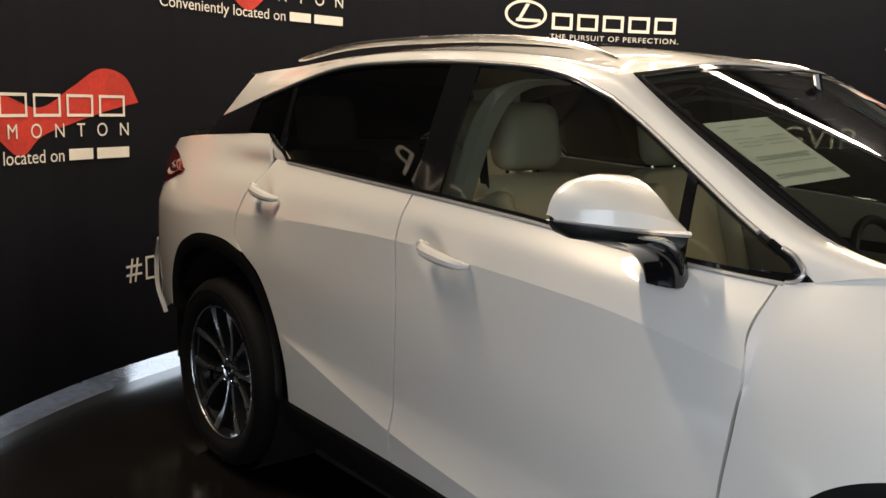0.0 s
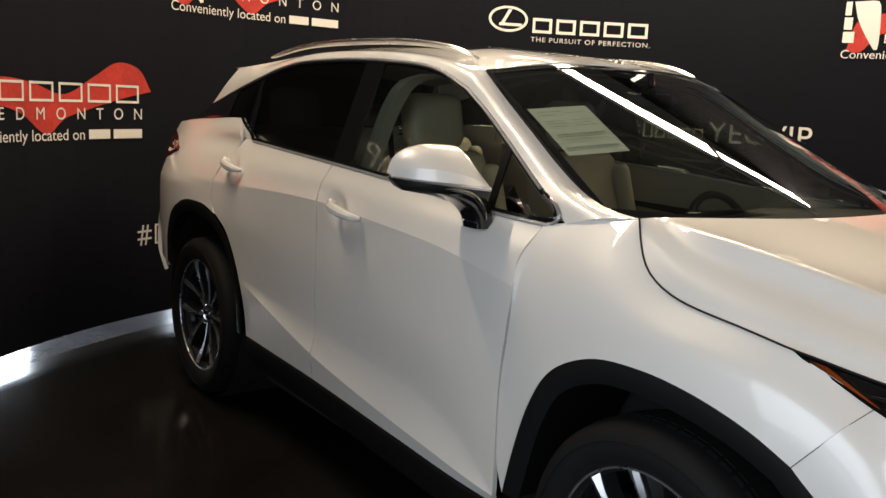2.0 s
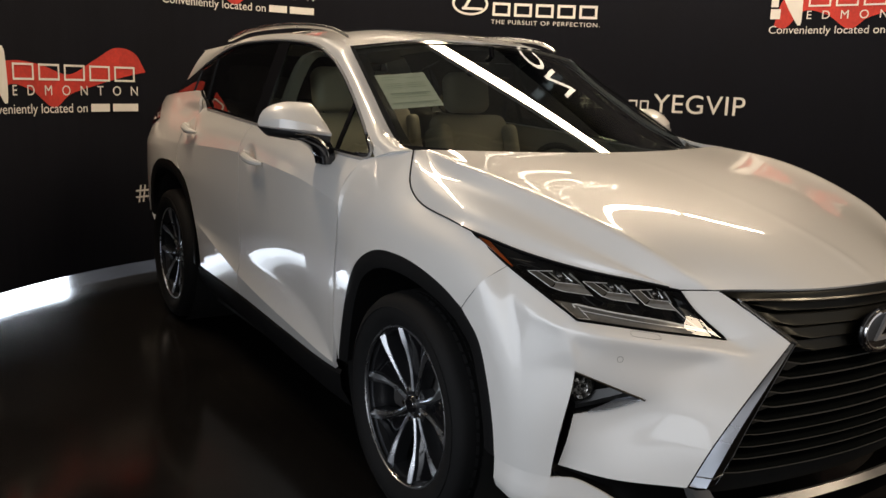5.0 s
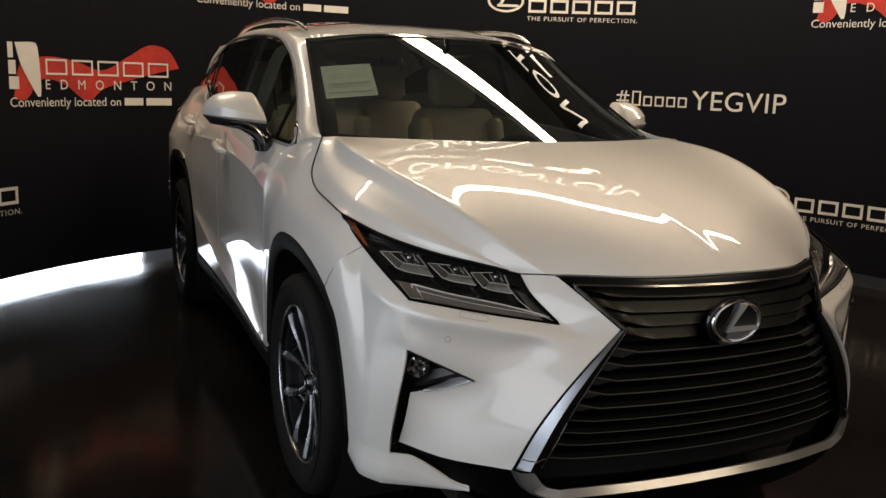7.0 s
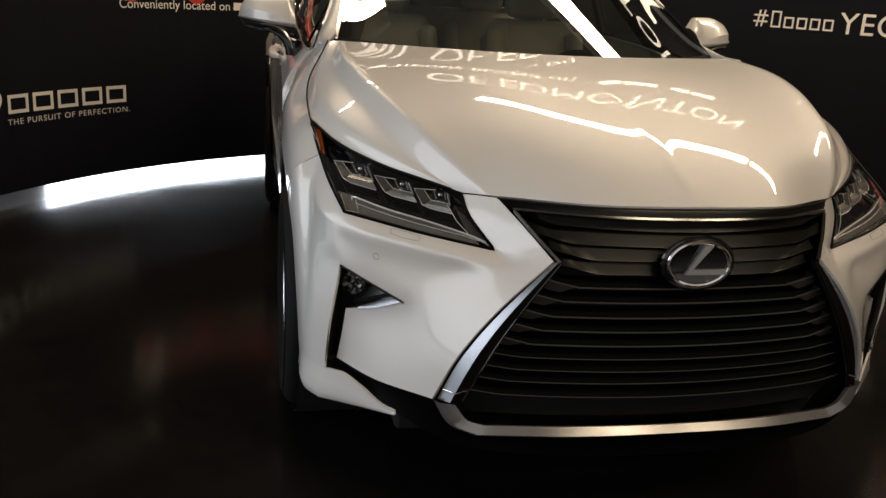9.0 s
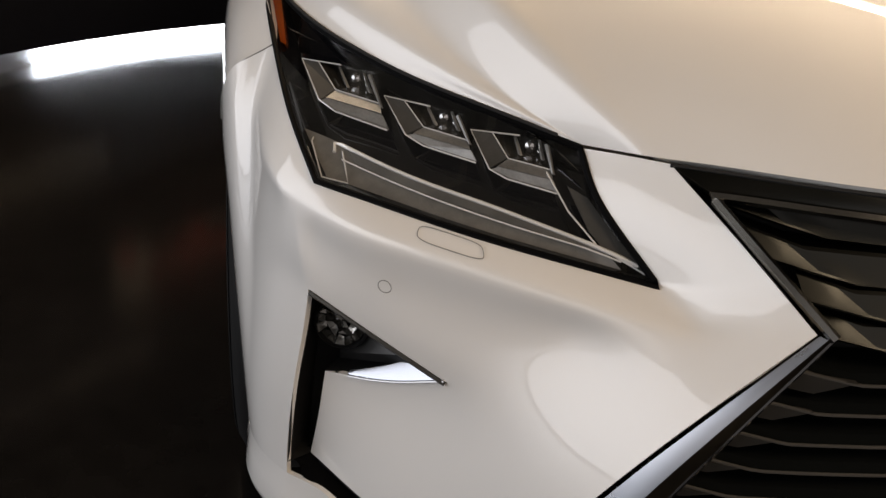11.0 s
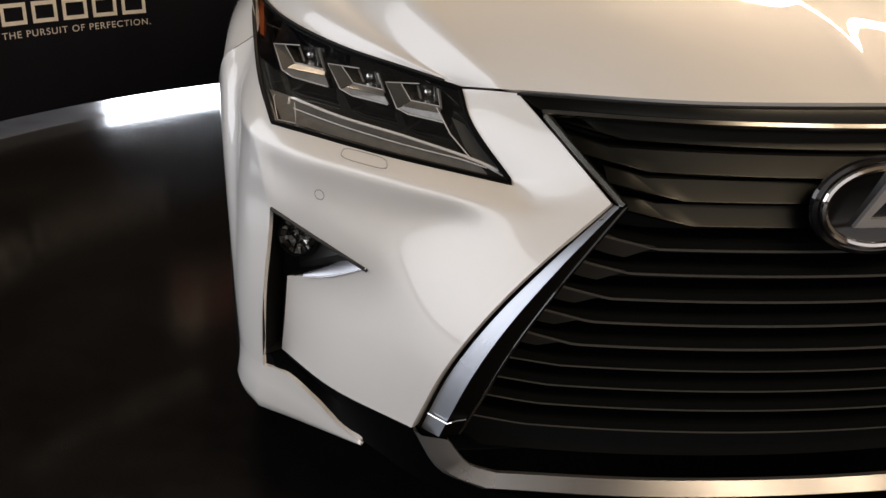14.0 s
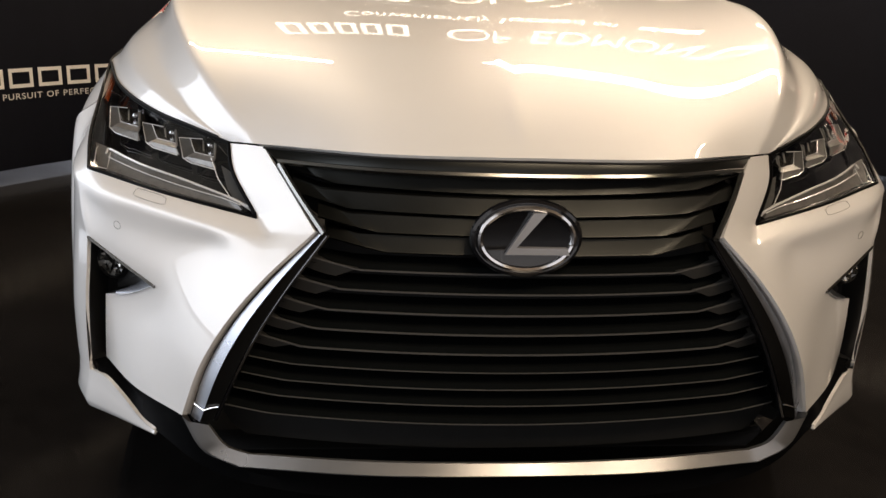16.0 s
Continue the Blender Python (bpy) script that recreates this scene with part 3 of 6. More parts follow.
for y in np.linspace(-2.2, 2.0, 22):
    w = 0.60 if abs(abs(y) - 1.395) < 0.56 else 0.84
    w = min(w, 0.75) if abs(y) > 1.9 else w
    top = 1.10 if y < 1.0 else 1.02 - 0.25 * max(0, y - 1.2)
    shell.append([(-w, y, 0.22), (w, y, 0.22), (w, y, 0.55), (w * 0.97, y, 0.9 if y < 1.5 else 0.8), (0.72 if y < 1.1 else 0.55, y, top - 0.05)])
half = [[p for p in r[1:]] for r in shell]
both("inner_body", sheet(np.array(half)), DARK, car, "dark inner body", thick=0)
part("underbody", rbox(1.3, 4.2, 0.05, 0.01, 1, (0, 0, 0.24)), DARK, car, "dark underbody")

# ---- bonnet, nose, lamps, grille ----
LAMP_TOP = spl([(0.868, 1.685, 1.013), (0.80, 1.868, 0.975), (0.70, 2.014, 0.946), (0.60, 2.12, 0.929), (0.525, 2.184, 0.914)], 30)
LAMP_OUT = spl([(0.868, 1.685, 1.013), (0.852, 1.85, 0.945), (0.834, 1.99, 0.893), (0.808, 2.103, 0.846)], 24)
LAMP_LOW = spl([(0.808, 2.103, 0.846), (0.64, 2.212, 0.824), (0.462, 2.30, 0.802)], 30)
LAMP_IN = spl([(0.525, 2.184, 0.914), (0.514, 2.225, 0.872), (0.462, 2.30, 0.802)], 24)

NL = 44
bon = [spl([(0, 1.33, 1.205), (0, 1.62, 1.165), (0, 1.92, 1.108), (0, 2.17, 1.044), (0, 2.33, 0.988), (0, 2.42, 0.943)], NL),
       spl([(0.30, 1.31, 1.207), (0.28, 1.62, 1.166), (0.265, 1.92, 1.106), (0.25, 2.15, 1.042), (0.243, 2.30, 0.984), (0.24, 2.385, 0.938)], NL),
       spl([(0.735, 1.192, 1.211), (0.757, 1.42, 1.193), (0.730, 1.64, 1.157), (0.675, 1.84, 1.110), (0.614, 2.02, 1.057), (0.550, 2.14, 0.998), (0.503, 2.21, 0.950), (0.474, 2.238, 0.9245)], NL)]
edge = chain(spl([(0.778, 1.180, 1.208), (0.81, 1.22, 1.152), (0.838, 1.265, 1.108), (0.852, 1.315, 1.078), (0.860, 1.39, 1.053), (0.867, 1.572, 1.031), (0.868, 1.685, 1.016)], 60), LAMP_TOP + (0, 0.0, 0.004))
edge = resample(edge, NL)
ridge = bon[2]
for _ in range(12):
    ridge[1:-1] = 0.5 * ridge[1:-1] + 0.25 * (ridge[:-2] + ridge[2:])
along = np.linspace(0, 1, NL)
rise = np.sin(math.pi * np.clip(along, 0, 1)) ** 0.5
# the steep facet outside the ridge, the dome from its foot to the edge
foot_in = 0.28 + 0.67 * along ** 5
valley = ridge + (edge - ridge) * foot_in[:, None] + np.array((-0.007, -0.003, -0.010)) * rise[:, None]
dome = 0.42 * valley + 0.58 * edge + np.array((0.010, 0.004, 0.012)) * rise[:, None]
flank = 0.23 * bon[1] + 0.77 * ridge - np.array((0, 0, 0.0065)) * rise[:, None]     # hollow inside the ridge
inner_half = []
for a_, b_, d_, c_ in zip(bon[0], bon[1], flank, ridge):                  # runs level across the middle
    q = spl([c_ * (-1, 1, 1), d_ * (-1, 1, 1), b_ * (-1, 1, 1), a_, b_, d_, c_], 321)
    inner_half.append(resample(np.vstack([q[160] * (0, 1, 1), q[161:]]), 40))
inner_half = eased(np.array(inner_half).transpose(1, 0, 2).copy(), 20, 2)
facet = np.array([(1 - k) * ridge + k * valley for k in np.linspace(0, 1, 9)])
outer_half = eased(loft([valley, dome, edge], 24), 16, 6)
half = np.concatenate([inner_half, facet[1:], outer_half[1:]], 0)
for _ in range(10):                         # the facet runs out softly into the dome
    half[42:60, 1:-1] = 0.5 * half[42:60, 1:-1] + 0.25 * (half[41:59, 1:-1] + half[43:61, 1:-1])
half[1:-1, 1:-1] = 0.5 * half[1:-1, 1:-1] + 0.25 * (half[:-2, 1:-1] + half[2:, 1:-1])
# shade in the gaps beside the bonnet, put in as dark bars
for s in (1, -1):
    part("bonnet_side_shade", tube((edge[:-1] + (0.002, 0.0005, 0.0006)) * (s, 1, 1), 0.0024, 6), DARK, car, "dark bar for the shaded gap along the bonnet")
part("bonnet", skin([sheet(half), mirrored(sheet(half))], 0.012, out=(0, 1.8, 0.3)), PAINT, car)

# front bumper skin
seam = lift(wing_front, wing_x)
B_ARCH = lift(arch_f2[::-1], wing_x)                                     # upwards
B_TOP = chain(seam, LAMP_OUT[LAMP_OUT[:, 1] > 1.855])
F_TOP = (0.818, 2.117, 0.712)
K_OUT = (0.832, 2.097, 0.818)
V_LINE = chain(spl([(0.848, 2.08, 0.405), (0.847, 2.085, 0.45), (0.838, 2.102, 0.56), (0.824, 2.115, 0.66), F_TOP], 18), spl([F_TOP, (0.826, 2.112, 0.76), K_OUT], 14))
V_TOP = spl([K_OUT, (0.82, 2.101, 0.834), (0.808, 2.103, 0.846)], 10)
v_all = chain(V_LINE, V_TOP)
arch_up = resample(B_ARCH, len(v_all))
p1 = []
for A_, V_ in zip(arch_up, v_all):
    L_ = np.linalg.norm(V_ - A_)
    P1, P2 = A_ + 0.50 * L_ * np.array((-0.08, 1.0, 0.0)), V_ + 0.42 * L_ * np.array((0.62, -0.78, 0.0))
    u_ = np.linspace(0, 1, 30)[:, None]
    p1.append((1 - u_) ** 3 * A_ + 3 * u_ * (1 - u_) ** 2 * P1 + 3 * u_ * u_ * (1 - u_) * P2 + u_ ** 3 * V_)
p1 = np.array(p1)
B_LOW = p1[0].copy()
p1 = p1 + (np.linspace(0, 1, len(v_all)) ** 2.2)[:, None, None] * (resample(B_TOP, 30) - p1[-1])[None]
z_crease = pchip([1.74, 1.80, 1.88, 1.96, 2.04, 2.10], [0.902, 0.892, 0.875, 0.855, 0.835, 0.818])   # runs on from the keel round the corner
for row in p1:
    for q in row:
        fade = min(1.0, max(0.0, (2.10 - q[1]) / 0.03)) * min(1.0, max(0.0, (q[1] - 1.76) / 0.10)) * min(1.0, max(0.0, (q[2] - 0.55) / 0.2))
        q[0] += 0.009 * fade * math.exp(-abs(q[2] - z_crease(q[1])) / 0.035)
KEEL = spl([K_OUT, (0.778, 2.160, 0.811), (0.70, 2.213, 0.801), (0.57, 2.292, 0.787), (0.428, 2.374, 0.775)], 30)
p2 = coons(KEEL, LAMP_LOW, V_TOP, spl([(0.428, 2.374, 0.775), (0.462, 2.30, 0.802)], 10))
G_EDGE = spl([(0.353, 2.417, 0.81), (0.437, 2.41, 0.727), (0.507, 2.395, 0.64), (0.563, 2.37, 0.543), (0.605, 2.338, 0.43)], 50)
G_UP = spl([(0.453, 2.256, 0.922), (0.405, 2.335, 0.87), (0.353, 2.417, 0.81)], 24)
w_left = chain(LAMP_IN, spl([(0.462, 2.30, 0.802), (0.428, 2.374, 0.775)], 10))
p2b = coons(w_left[::-1], resample(G_UP[::-1], 33), spl([(0.428, 2.374, 0.775), (0.39, 2.402, 0.79), (0.353, 2.417, 0.81)], 8), spl([(0.525, 2.184, 0.914), (0.488, 2.222, 0.919), (0.453, 2.256, 0.922)], 8))
F_TOP, F_TIP, F_IN, C_BL = (0.818, 2.117, 0.712), (0.668, 2.226, 0.646), (0.797, 2.10, 0.583), (0.815, 2.07, 0.43)
Q = G_EDGE[8]
fold = chain(spl([F_TOP, (0.745, 2.172, 0.680), F_TIP], 14), spl([F_TIP, (0.55, 2.305, 0.69), (0.45, 2.372, 0.722), tuple(Q)], 24))
keel2 = chain(KEEL, spl([(0.428, 2.374, 0.775), (0.39, 2.402, 0.79), (0.353, 2.417, 0.81)], 8))
p3a = coons(fold, keel2, spl([F_TOP, (0.826, 2.112, 0.76), K_OUT], 14), resample(G_EDGE[:9][::-1], 14))
low = spl([C_BL, (0.73, 2.19, 0.42), (0.605, 2.338, 0.43)], 37)
top_b = chain(spl([F_IN, (0.73, 2.163, 0.607), F_TIP], 14), spl([F_TIP, (0.55, 2.305, 0.69), (0.45, 2.372, 0.722), tuple(Q)], 24))


def plate_y(rim):
    """Depth over (x, z) of the fairest sheet through the points of a rim (thin plate)."""
    p = np.array(rim)
    k = len(p)
    ker = lambda a, b: (lambda r2: 0.5 * r2 * np.log(r2 + 1e-12))(((a[:, None] - b[None]) ** 2).sum(-1))
    a = np.zeros((k + 3, k + 3))
    a[:k, :k] = ker(p[:, ::2], p[:, ::2]) + 1e-8 * np.eye(k)
    a[:k, k], a[:k, k + 1:], a[k, :k], a[k + 1:, :k] = 1, p[:, ::2], 1, p[:, ::2].T
    w = np.linalg.solve(a, np.concatenate([p[:, 1], np.zeros(3)]))
    return lambda q: ker(q, p[:, ::2]) @ w[:k] + w[k] + q @ w[k + 1:]


p3b = coons(low, top_b, spl([C_BL, (0.806, 2.088, 0.50), F_IN], 30), resample(G_EDGE[8:][::-1], 30))
under = KEEL[3:24:3] + np.array((0.0, -0.0075, -0.030))          # drawn in below the keel
front_face = plate_y(np.vstack([keel2[::2], under, G_EDGE[::3], low[::2], spl([C_BL, (0.806, 2.088, 0.50), F_IN], 8), top_b[:14:2], fold[:14:2]]))
for g in (p3a, p3b):
    fair = front_face(g[..., ::2].reshape(-1, 2)).reshape(g.shape[:2])
    if g is p3a:
        g[:-1, 14:-1, 1], g[1:-1, 1:14, 1] = fair[:-1, 14:-1], fair[1:-1, 1:14]
    else:
        g[1:, 14:-1, 1], g[1:-1, 1:14, 1] = fair[1:, 14:-1], fair[1:-1, 1:14]
LIP_T = chain(spl([tuple(B_LOW[0]), tuple(B_LOW[10]), tuple(B_LOW[20]), tuple(B_LOW[-1])], 20), spl([tuple(B_LOW[-1]), (0.806, 2.124, 0.410), (0.758, 2.172, 0.388), (0.717, 2.212, 0.361), (0.682, 2.247, 0.350)], 24))
LIP_M = chain(spl([(0.908, 1.905, 0.345), (0.907, 1.99, 0.336), (0.869, 2.068, 0.329)], 20), spl([(0.869, 2.068, 0.329), (0.795, 2.140, 0.335), (0.681, 2.250, 0.344)], 24))
LIP_B = chain(spl([(0.898, 1.905, 0.318), (0.898, 1.985, 0.310), (0.862, 2.060, 0.310)], 20), spl([(0.862, 2.060, 0.310), (0.79, 2.132, 0.322), (0.679, 2.246, 0.339)], 24))
p5 = np.stack([LIP_B, 0.5 * (LIP_B + LIP_M), LIP_M, 0.5 * (LIP_M + LIP_T) - (0.003, 0.003, 0), LIP_T], 0)
G_IN = G_EDGE + np.linspace(0.008, 0.014, 50)[:, None] * np.array((-0.83, -1.35, -0.55))
bumper_bits = [sheet(p1), sheet(p2), sheet(p2b), sheet(p3a), sheet(p3b), sheet(p5)]
for s in (1, -1):
    part("bumper_seam", tube((seam + (0.0008, 0.0004, 0.0004)) * (s, 1, 1), 0.0011, 5), SEAM, car, "thin seam between wing and bumper")
for s in (1, -1):
    part("bumper_return", skin(sheet(np.stack([G_EDGE + (0, -0.0008, 0), 0.6 * G_EDGE + 0.4 * G_IN + (0, 0.0010, 0), G_IN], 0) * (s, 1, 1)), 0.004, out=(0, 1.8, 0.6)), PAINT, car)
nose_fold = spl([(0.415, 2.384, 0.780), (0.39, 2.402, 0.79), (0.365, 2.412, 0.803)], 12)
front_bumpers = [part("front_bumper", skin(g, 0.007, relax=1, soft=((KEEL * k, 0.016, 6), (nose_fold * k, 0.034, 40))), PAINT, car, angle=60) for g, k in ((bumper_bits, (1, 1, 1)), ([mirrored(q) for q in bumper_bits], (-1, 1, 1)))]

# black fog-lamp recess with a bright trim
for s in (1, -1):
    S = np.array((s, 1, 1))
    rim = chain(spl([F_TOP, (0.745, 2.172, 0.680), F_TIP], 12), spl([F_TIP, (0.73, 2.163, 0.607), F_IN], 12), spl([F_IN, (0.806, 2.088, 0.50), C_BL], 10),
                spl([C_BL, (0.847, 2.082, 0.425)], 4), spl([(0.847, 2.082, 0.425), (0.838, 2.102, 0.56), F_TOP], 16))[:-1]
    cen = rim.mean(0)
    r1 = rim + np.array((-0.008, -0.018, 0)) + 0.06 * (cen - rim) * (1, 1, 0.6)
    r2 = rim + np.array((-0.025, -0.055, 0)) + 0.10 * (cen - rim) * (1, 1, 0.6)
    g = np.stack([rim, r1, r2], 0)
    g = np.concatenate([g, g[:, :1]], 1) * S
    v, f = sheet(g)
    n = len(rim) + 1
    f = f + [tuple(2 * n + i for i in range(n - 1))]
    hous = part("fog_lamp_housing", skin((v, f), 0, out=tuple((cen + (0.1, 0.3, 0)) * S)), SATINB, car, "satin black fog lamp recess")
    o = np.array(spl([F_IN, (0.73, 2.163, 0.607), F_TIP], 26))[5:] + (-0.0005, 0.0005, 0.0015)
    rise = np.interp(np.linspace(0, 1, 21), [0, 0.62, 1], [0.004, 0.021, 0.001])[:, None]
    i = o + rise * np.array((-0.45, -0.75, 1.0))
    part("fog_trim", skin(sheet(np.stack([o, 0.5 * (o + i) + (0.0006, 0.001, 0), i], 0) * S), 0.004), BLADE, hous, "satin silver wedge along the lower edge")
    part("fog_trim", tube((o + (0.001, 0.0015, -0.0015)) * S, 0.0014, 6), BARM, hous)
    step = np.array([F_IN, F_IN, F_TIP]) + np.array([(-0.03, -0.045, 0.028), (-0.02, -0.02, 0.006), (0.0, -0.016, 0.006)])
    shelf = np.stack([spl([step[0] + (0.012, 0, 0.012), step[2] + (0.03, -0.035, 0.02)], 12), spl([step[1] + (0.0, 0.004, 0.012), step[2] + (0.02, -0.012, 0.01)], 12), spl([step[1], step[2]], 12)], 0)
    part("fog_shelf", skin(sheet(shelf * S), 0.004, out=tuple((cen - (0.1, 0.3, 0.3)) * S)), SATINB, hous, "black shelf under the fog lamp")
    t = np.array(spl([F_TOP, (0.745, 2.172, 0.680), F_TIP], 14)) + (-0.001, 0.002, -0.0035)
    part("fog_trim", tube(t * S, 0.0030, 6), FACETB, hous, "thin dark silver edge")
    # round lamp: dark bowl inside a ring of clear facets; bright and dark ones imitate sparkle
    fc = np.array((0.779, 2.106, 0.655)) * S
    lampm = look(tuple(fc), tuple(fc + np.array((0.35 * s, 1.0, 0.05)))) @ pose(0, 0, 0, 0, 90, 0)
    ring = part("fog_bezel", turned([(0.031, -0.006), (0.033, 0.001), (0.036, -0.003), (0.042, -0.016)], 28), SATINB, hous)
    ring.matrix_local = lampm
    bowl = part("fog_bowl", turned([(0.0005, -0.030), (0.018, -0.026), (0.031, -0.008)], 24), LENSD, hous, "dark lamp bowl")
    bowl.matrix_local = lampm
    rnd = random.Random(5)
    for r0, r1, count in ((0.0, 0.011, 6), (0.0115, 0.0205, 11), (0.021, 0.0305, 15)):
        for k in range(count):
            g0, g1 = 2 * math.pi * k / count, 2 * math.pi * (k + 0.92) / count
            gm = 0.5 * (g0 + g1)
            tilt = [rnd.uniform(-0.005, 0.005) for _ in range(4)]
            corner = [(tilt[n_] - 0.012 + 10.0 * r_ * r_, r_ * math.cos(g_), r_ * math.sin(g_)) for n_, (r_, g_) in enumerate(((r0, g0), (r0, g1), (r1, g1), (r1, g0)))]
            rm = 0.5 * (r0 + r1)
            quad = np.array(corner + [(-0.012 + rnd.uniform(-0.003, 0.006), rm * math.cos(gm), rm * math.sin(gm))])
            fac = part("fog_facet", (quad, [(0, 1, 4), (1, 2, 4), (2, 3, 4), (3, 0, 4)]), (FACET, LENSD, LENSD, GREYL)[rnd.randrange(4)], hous, smooth=False)
            fac.matrix_local = lampm

# parking sensors and washer flap outlines
for s in (1, -1):
    S = np.array((s, 1, 1))
    c = np.array((0.735, 2.194, 0.756))
    n = np.array((0.5, 0.86, -0.1))
    n /= np.linalg.norm(n)
    a = np.cross(n, (0, 0, 1))
    a /= np.linalg.norm(a)
    b = np.cross(a, n)
    ringp = np.array([c + 0.0035 * n + 0.0080 * (math.cos(t) * a + math.sin(t) * b) for t in np.linspace(0, 2 * math.pi, 24, endpoint=False)])
    part("parking_sensor", tube(ringp * S, 0.0005, 5, True), SEAM, car, "thin ring of a parking sensor")
    wl = []
    for t in np.linspace(0, 2 * math.pi, 48, endpoint=False):      # a rounded outline on the face under the lamp
        ct, st_ = math.cos(t), math.sin(t)
        u = 0.428 + 0.088 * math.copysign(abs(ct) ** 0.5, ct)
        v = 0.60 + 0.22 * math.copysign(abs(st_) ** 0.5, st_)
        fi, fj = v * (p2.shape[0] - 1), u * (p2.shape[1] - 1)
        i0, j0 = int(fi), int(fj)
        di, dj = fi - i0, fj - j0
        wl.append((1 - di) * ((1 - dj) * p2[i0, j0] + dj * p2[i0, j0 + 1]) + di * ((1 - dj) * p2[i0 + 1, j0] + dj * p2[i0 + 1, j0 + 1]))
    part("washer_flap_seam", tube((np.array(wl) + (0.0008, 0.0015, 0.0006)) * S, 0.0004, 5, True), SEAM, car, "thin seam of a lamp washer flap")

# lower black valance and chin
for s in (1, -1):
    S = np.array((s, 1, 1))
    vt = chain(spl([(0.848, 2.08, 0.42), C_BL], 4), spl([C_BL, (0.73, 2.19, 0.42), (0.605, 2.338, 0.43)], 20), spl([(0.605, 2.338, 0.43), (0.56, 2.35, 0.37), (0.49, 2.37, 0.335), (0.25, 2.43, 0.354), (0, 2.45, 0.363)], 26))
    vt = resample(vt, 60)
    vb = resample(chain(LIP_T[22:], spl([(0.682, 2.247, 0.350), (0.55, 2.33, 0.30), (0.3, 2.40, 0.285), (0, 2.425, 0.283)], 24)), 60)
    vm = 0.5 * (vt + vb) + (-0.006, -0.016, 0)
    vc = vb * (1, 0.93, 1) + (0, 0, -0.06)
    part("lower_valance", skin(sheet(np.stack([vt + (-0.004, -0.012, 0.006), vm, vb + (0, -0.006, 0), vc], 0) * S), 0, out=(0, 1.5, 0.5)), CHIN, car, "black lower valance")


def bulge_y(x, z):
    """Plan curve of the grille face."""
    c = 2.445 - 0.10 * max(0.0, z - 0.86) / 0.1 * 0.35
    k = min(1.0, max(0.0, (z - 0.80) / 0.10))
    return c - (0.26 + 0.36 * k * k * (3 - 2 * k)) * x * x


half_w = pchip([0.36, 0.40, 0.44, 0.51, 0.60, 0.70, 0.805, 0.83, 0.853, 0.906], [0.47, 0.525, 0.54, 0.511, 0.469, 0.409, 0.337, 0.372, 0.400, 0.437])
grille = part("grille", sheet(np.array([[(x, bulge_y(x, z) - 0.075, z) for x in np.linspace(-half_w(z), half_w(z), 21)] for z in np.linspace(0.375, 0.91, 28)])), GBACK, car, "dark spindle grille of horizontal slats")


def slat(zc, depth, h, inset=0.005):
    """One blade of the grille: a bar that follows the nose, its front face leaning back, its ends turned up."""
    w = half_w(zc) - inset
    rows = []
    for x in np.linspace(-w, w, 45):
        y = bulge_y(x, zc) - 0.022
        e = max(0.0, 1 - (w - abs(x)) / 0.085)
        zz = zc + 0.010 * e
        rows.append([(x, y - depth, zz + 0.5 * h + 0.004), (x, y - 0.014, zz + 0.5 * h), (x, y - 0.010 - 0.006 * e, zz + 0.42 * h), (x, y, zz - 0.34 * h), (x, y - 0.001, zz - 0.44 * h), (x, y - 0.006, zz - 0.5 * h), (x, y - depth, zz - 0.42 * h)])
    return np.array(rows)


def upper_slat(zc, h, inset=0.006):
    """A tall satin blade whose ends kink upwards in a slanting facet."""
    w = half_w(zc) - inset
    d = 0.05
    prof = [(-d, 0.5, 0.0), (-0.016, 0.5, 0.0), (-0.012, 0.42, 0.05), (-0.002, -0.32, 0.92), (-0.0005, -0.40, 1.0), (-0.004, -0.5, 1.0), (-d, -0.44, 1.0)]
    rows = []
    for k in range(-16, 17):
        col = []
        for dy, dz, q in prof:
            kink = w - 0.050 - 0.050 * q
            a = abs(k)
            x = kink * a / 13 if a <= 13 else kink + (w - kink) * (a - 13) / 3
            e = max(0.0, (a - 13) / 3)
            x = math.copysign(x, k) if k else 0.0
            lift = (0.010 + 0.011 * q) * e
            col.append((x, bulge_y(x, zc) - 0.022 + dy - (0.016 - 0.012 * q) * e, zc + dz * h + lift))
        rows.append(col)
    return np.array(rows)


def tooth(z, length, hgt, s):
    """The slanting plate at the end of a slat: a parallelogram that leans back below its bright upper edge."""
    w = half_w(z) - 0.014
    top = [(w - length, z + 0.001), (w - 0.45 * length, z + 0.007), (w, z + 0.018)]
    bot = [(w - 0.52 * length, z - 0.62 * hgt), (w - 0.22 * length, z - 0.45 * hgt), (w + 0.012, z - 0.1 * hgt)]
    rows = []
    for (x0, z0), (x1, z1) in zip(spl(top, 9), spl(bot, 9)):
        y0, y1 = bulge_y(x0, z) - 0.020, bulge_y(x1, z) - 0.026
        rows.append([(x0, y0 - 0.03, z0 + 0.002), (x0, y0, z0), (x1, y1, z1), (x1, y1 - 0.03, z1 - 0.002)])
    return skin(sheet(np.array(rows) * (s, 1, 1)), 0, out=(0, 2.2, z))


for z in (0.8915, 0.8555, 0.8205, 0.7865):
    part("slat", sheet(upper_slat(z, 0.033)), BRONZE, grille, "satin dark chrome slat with kinked ends", angle=14)
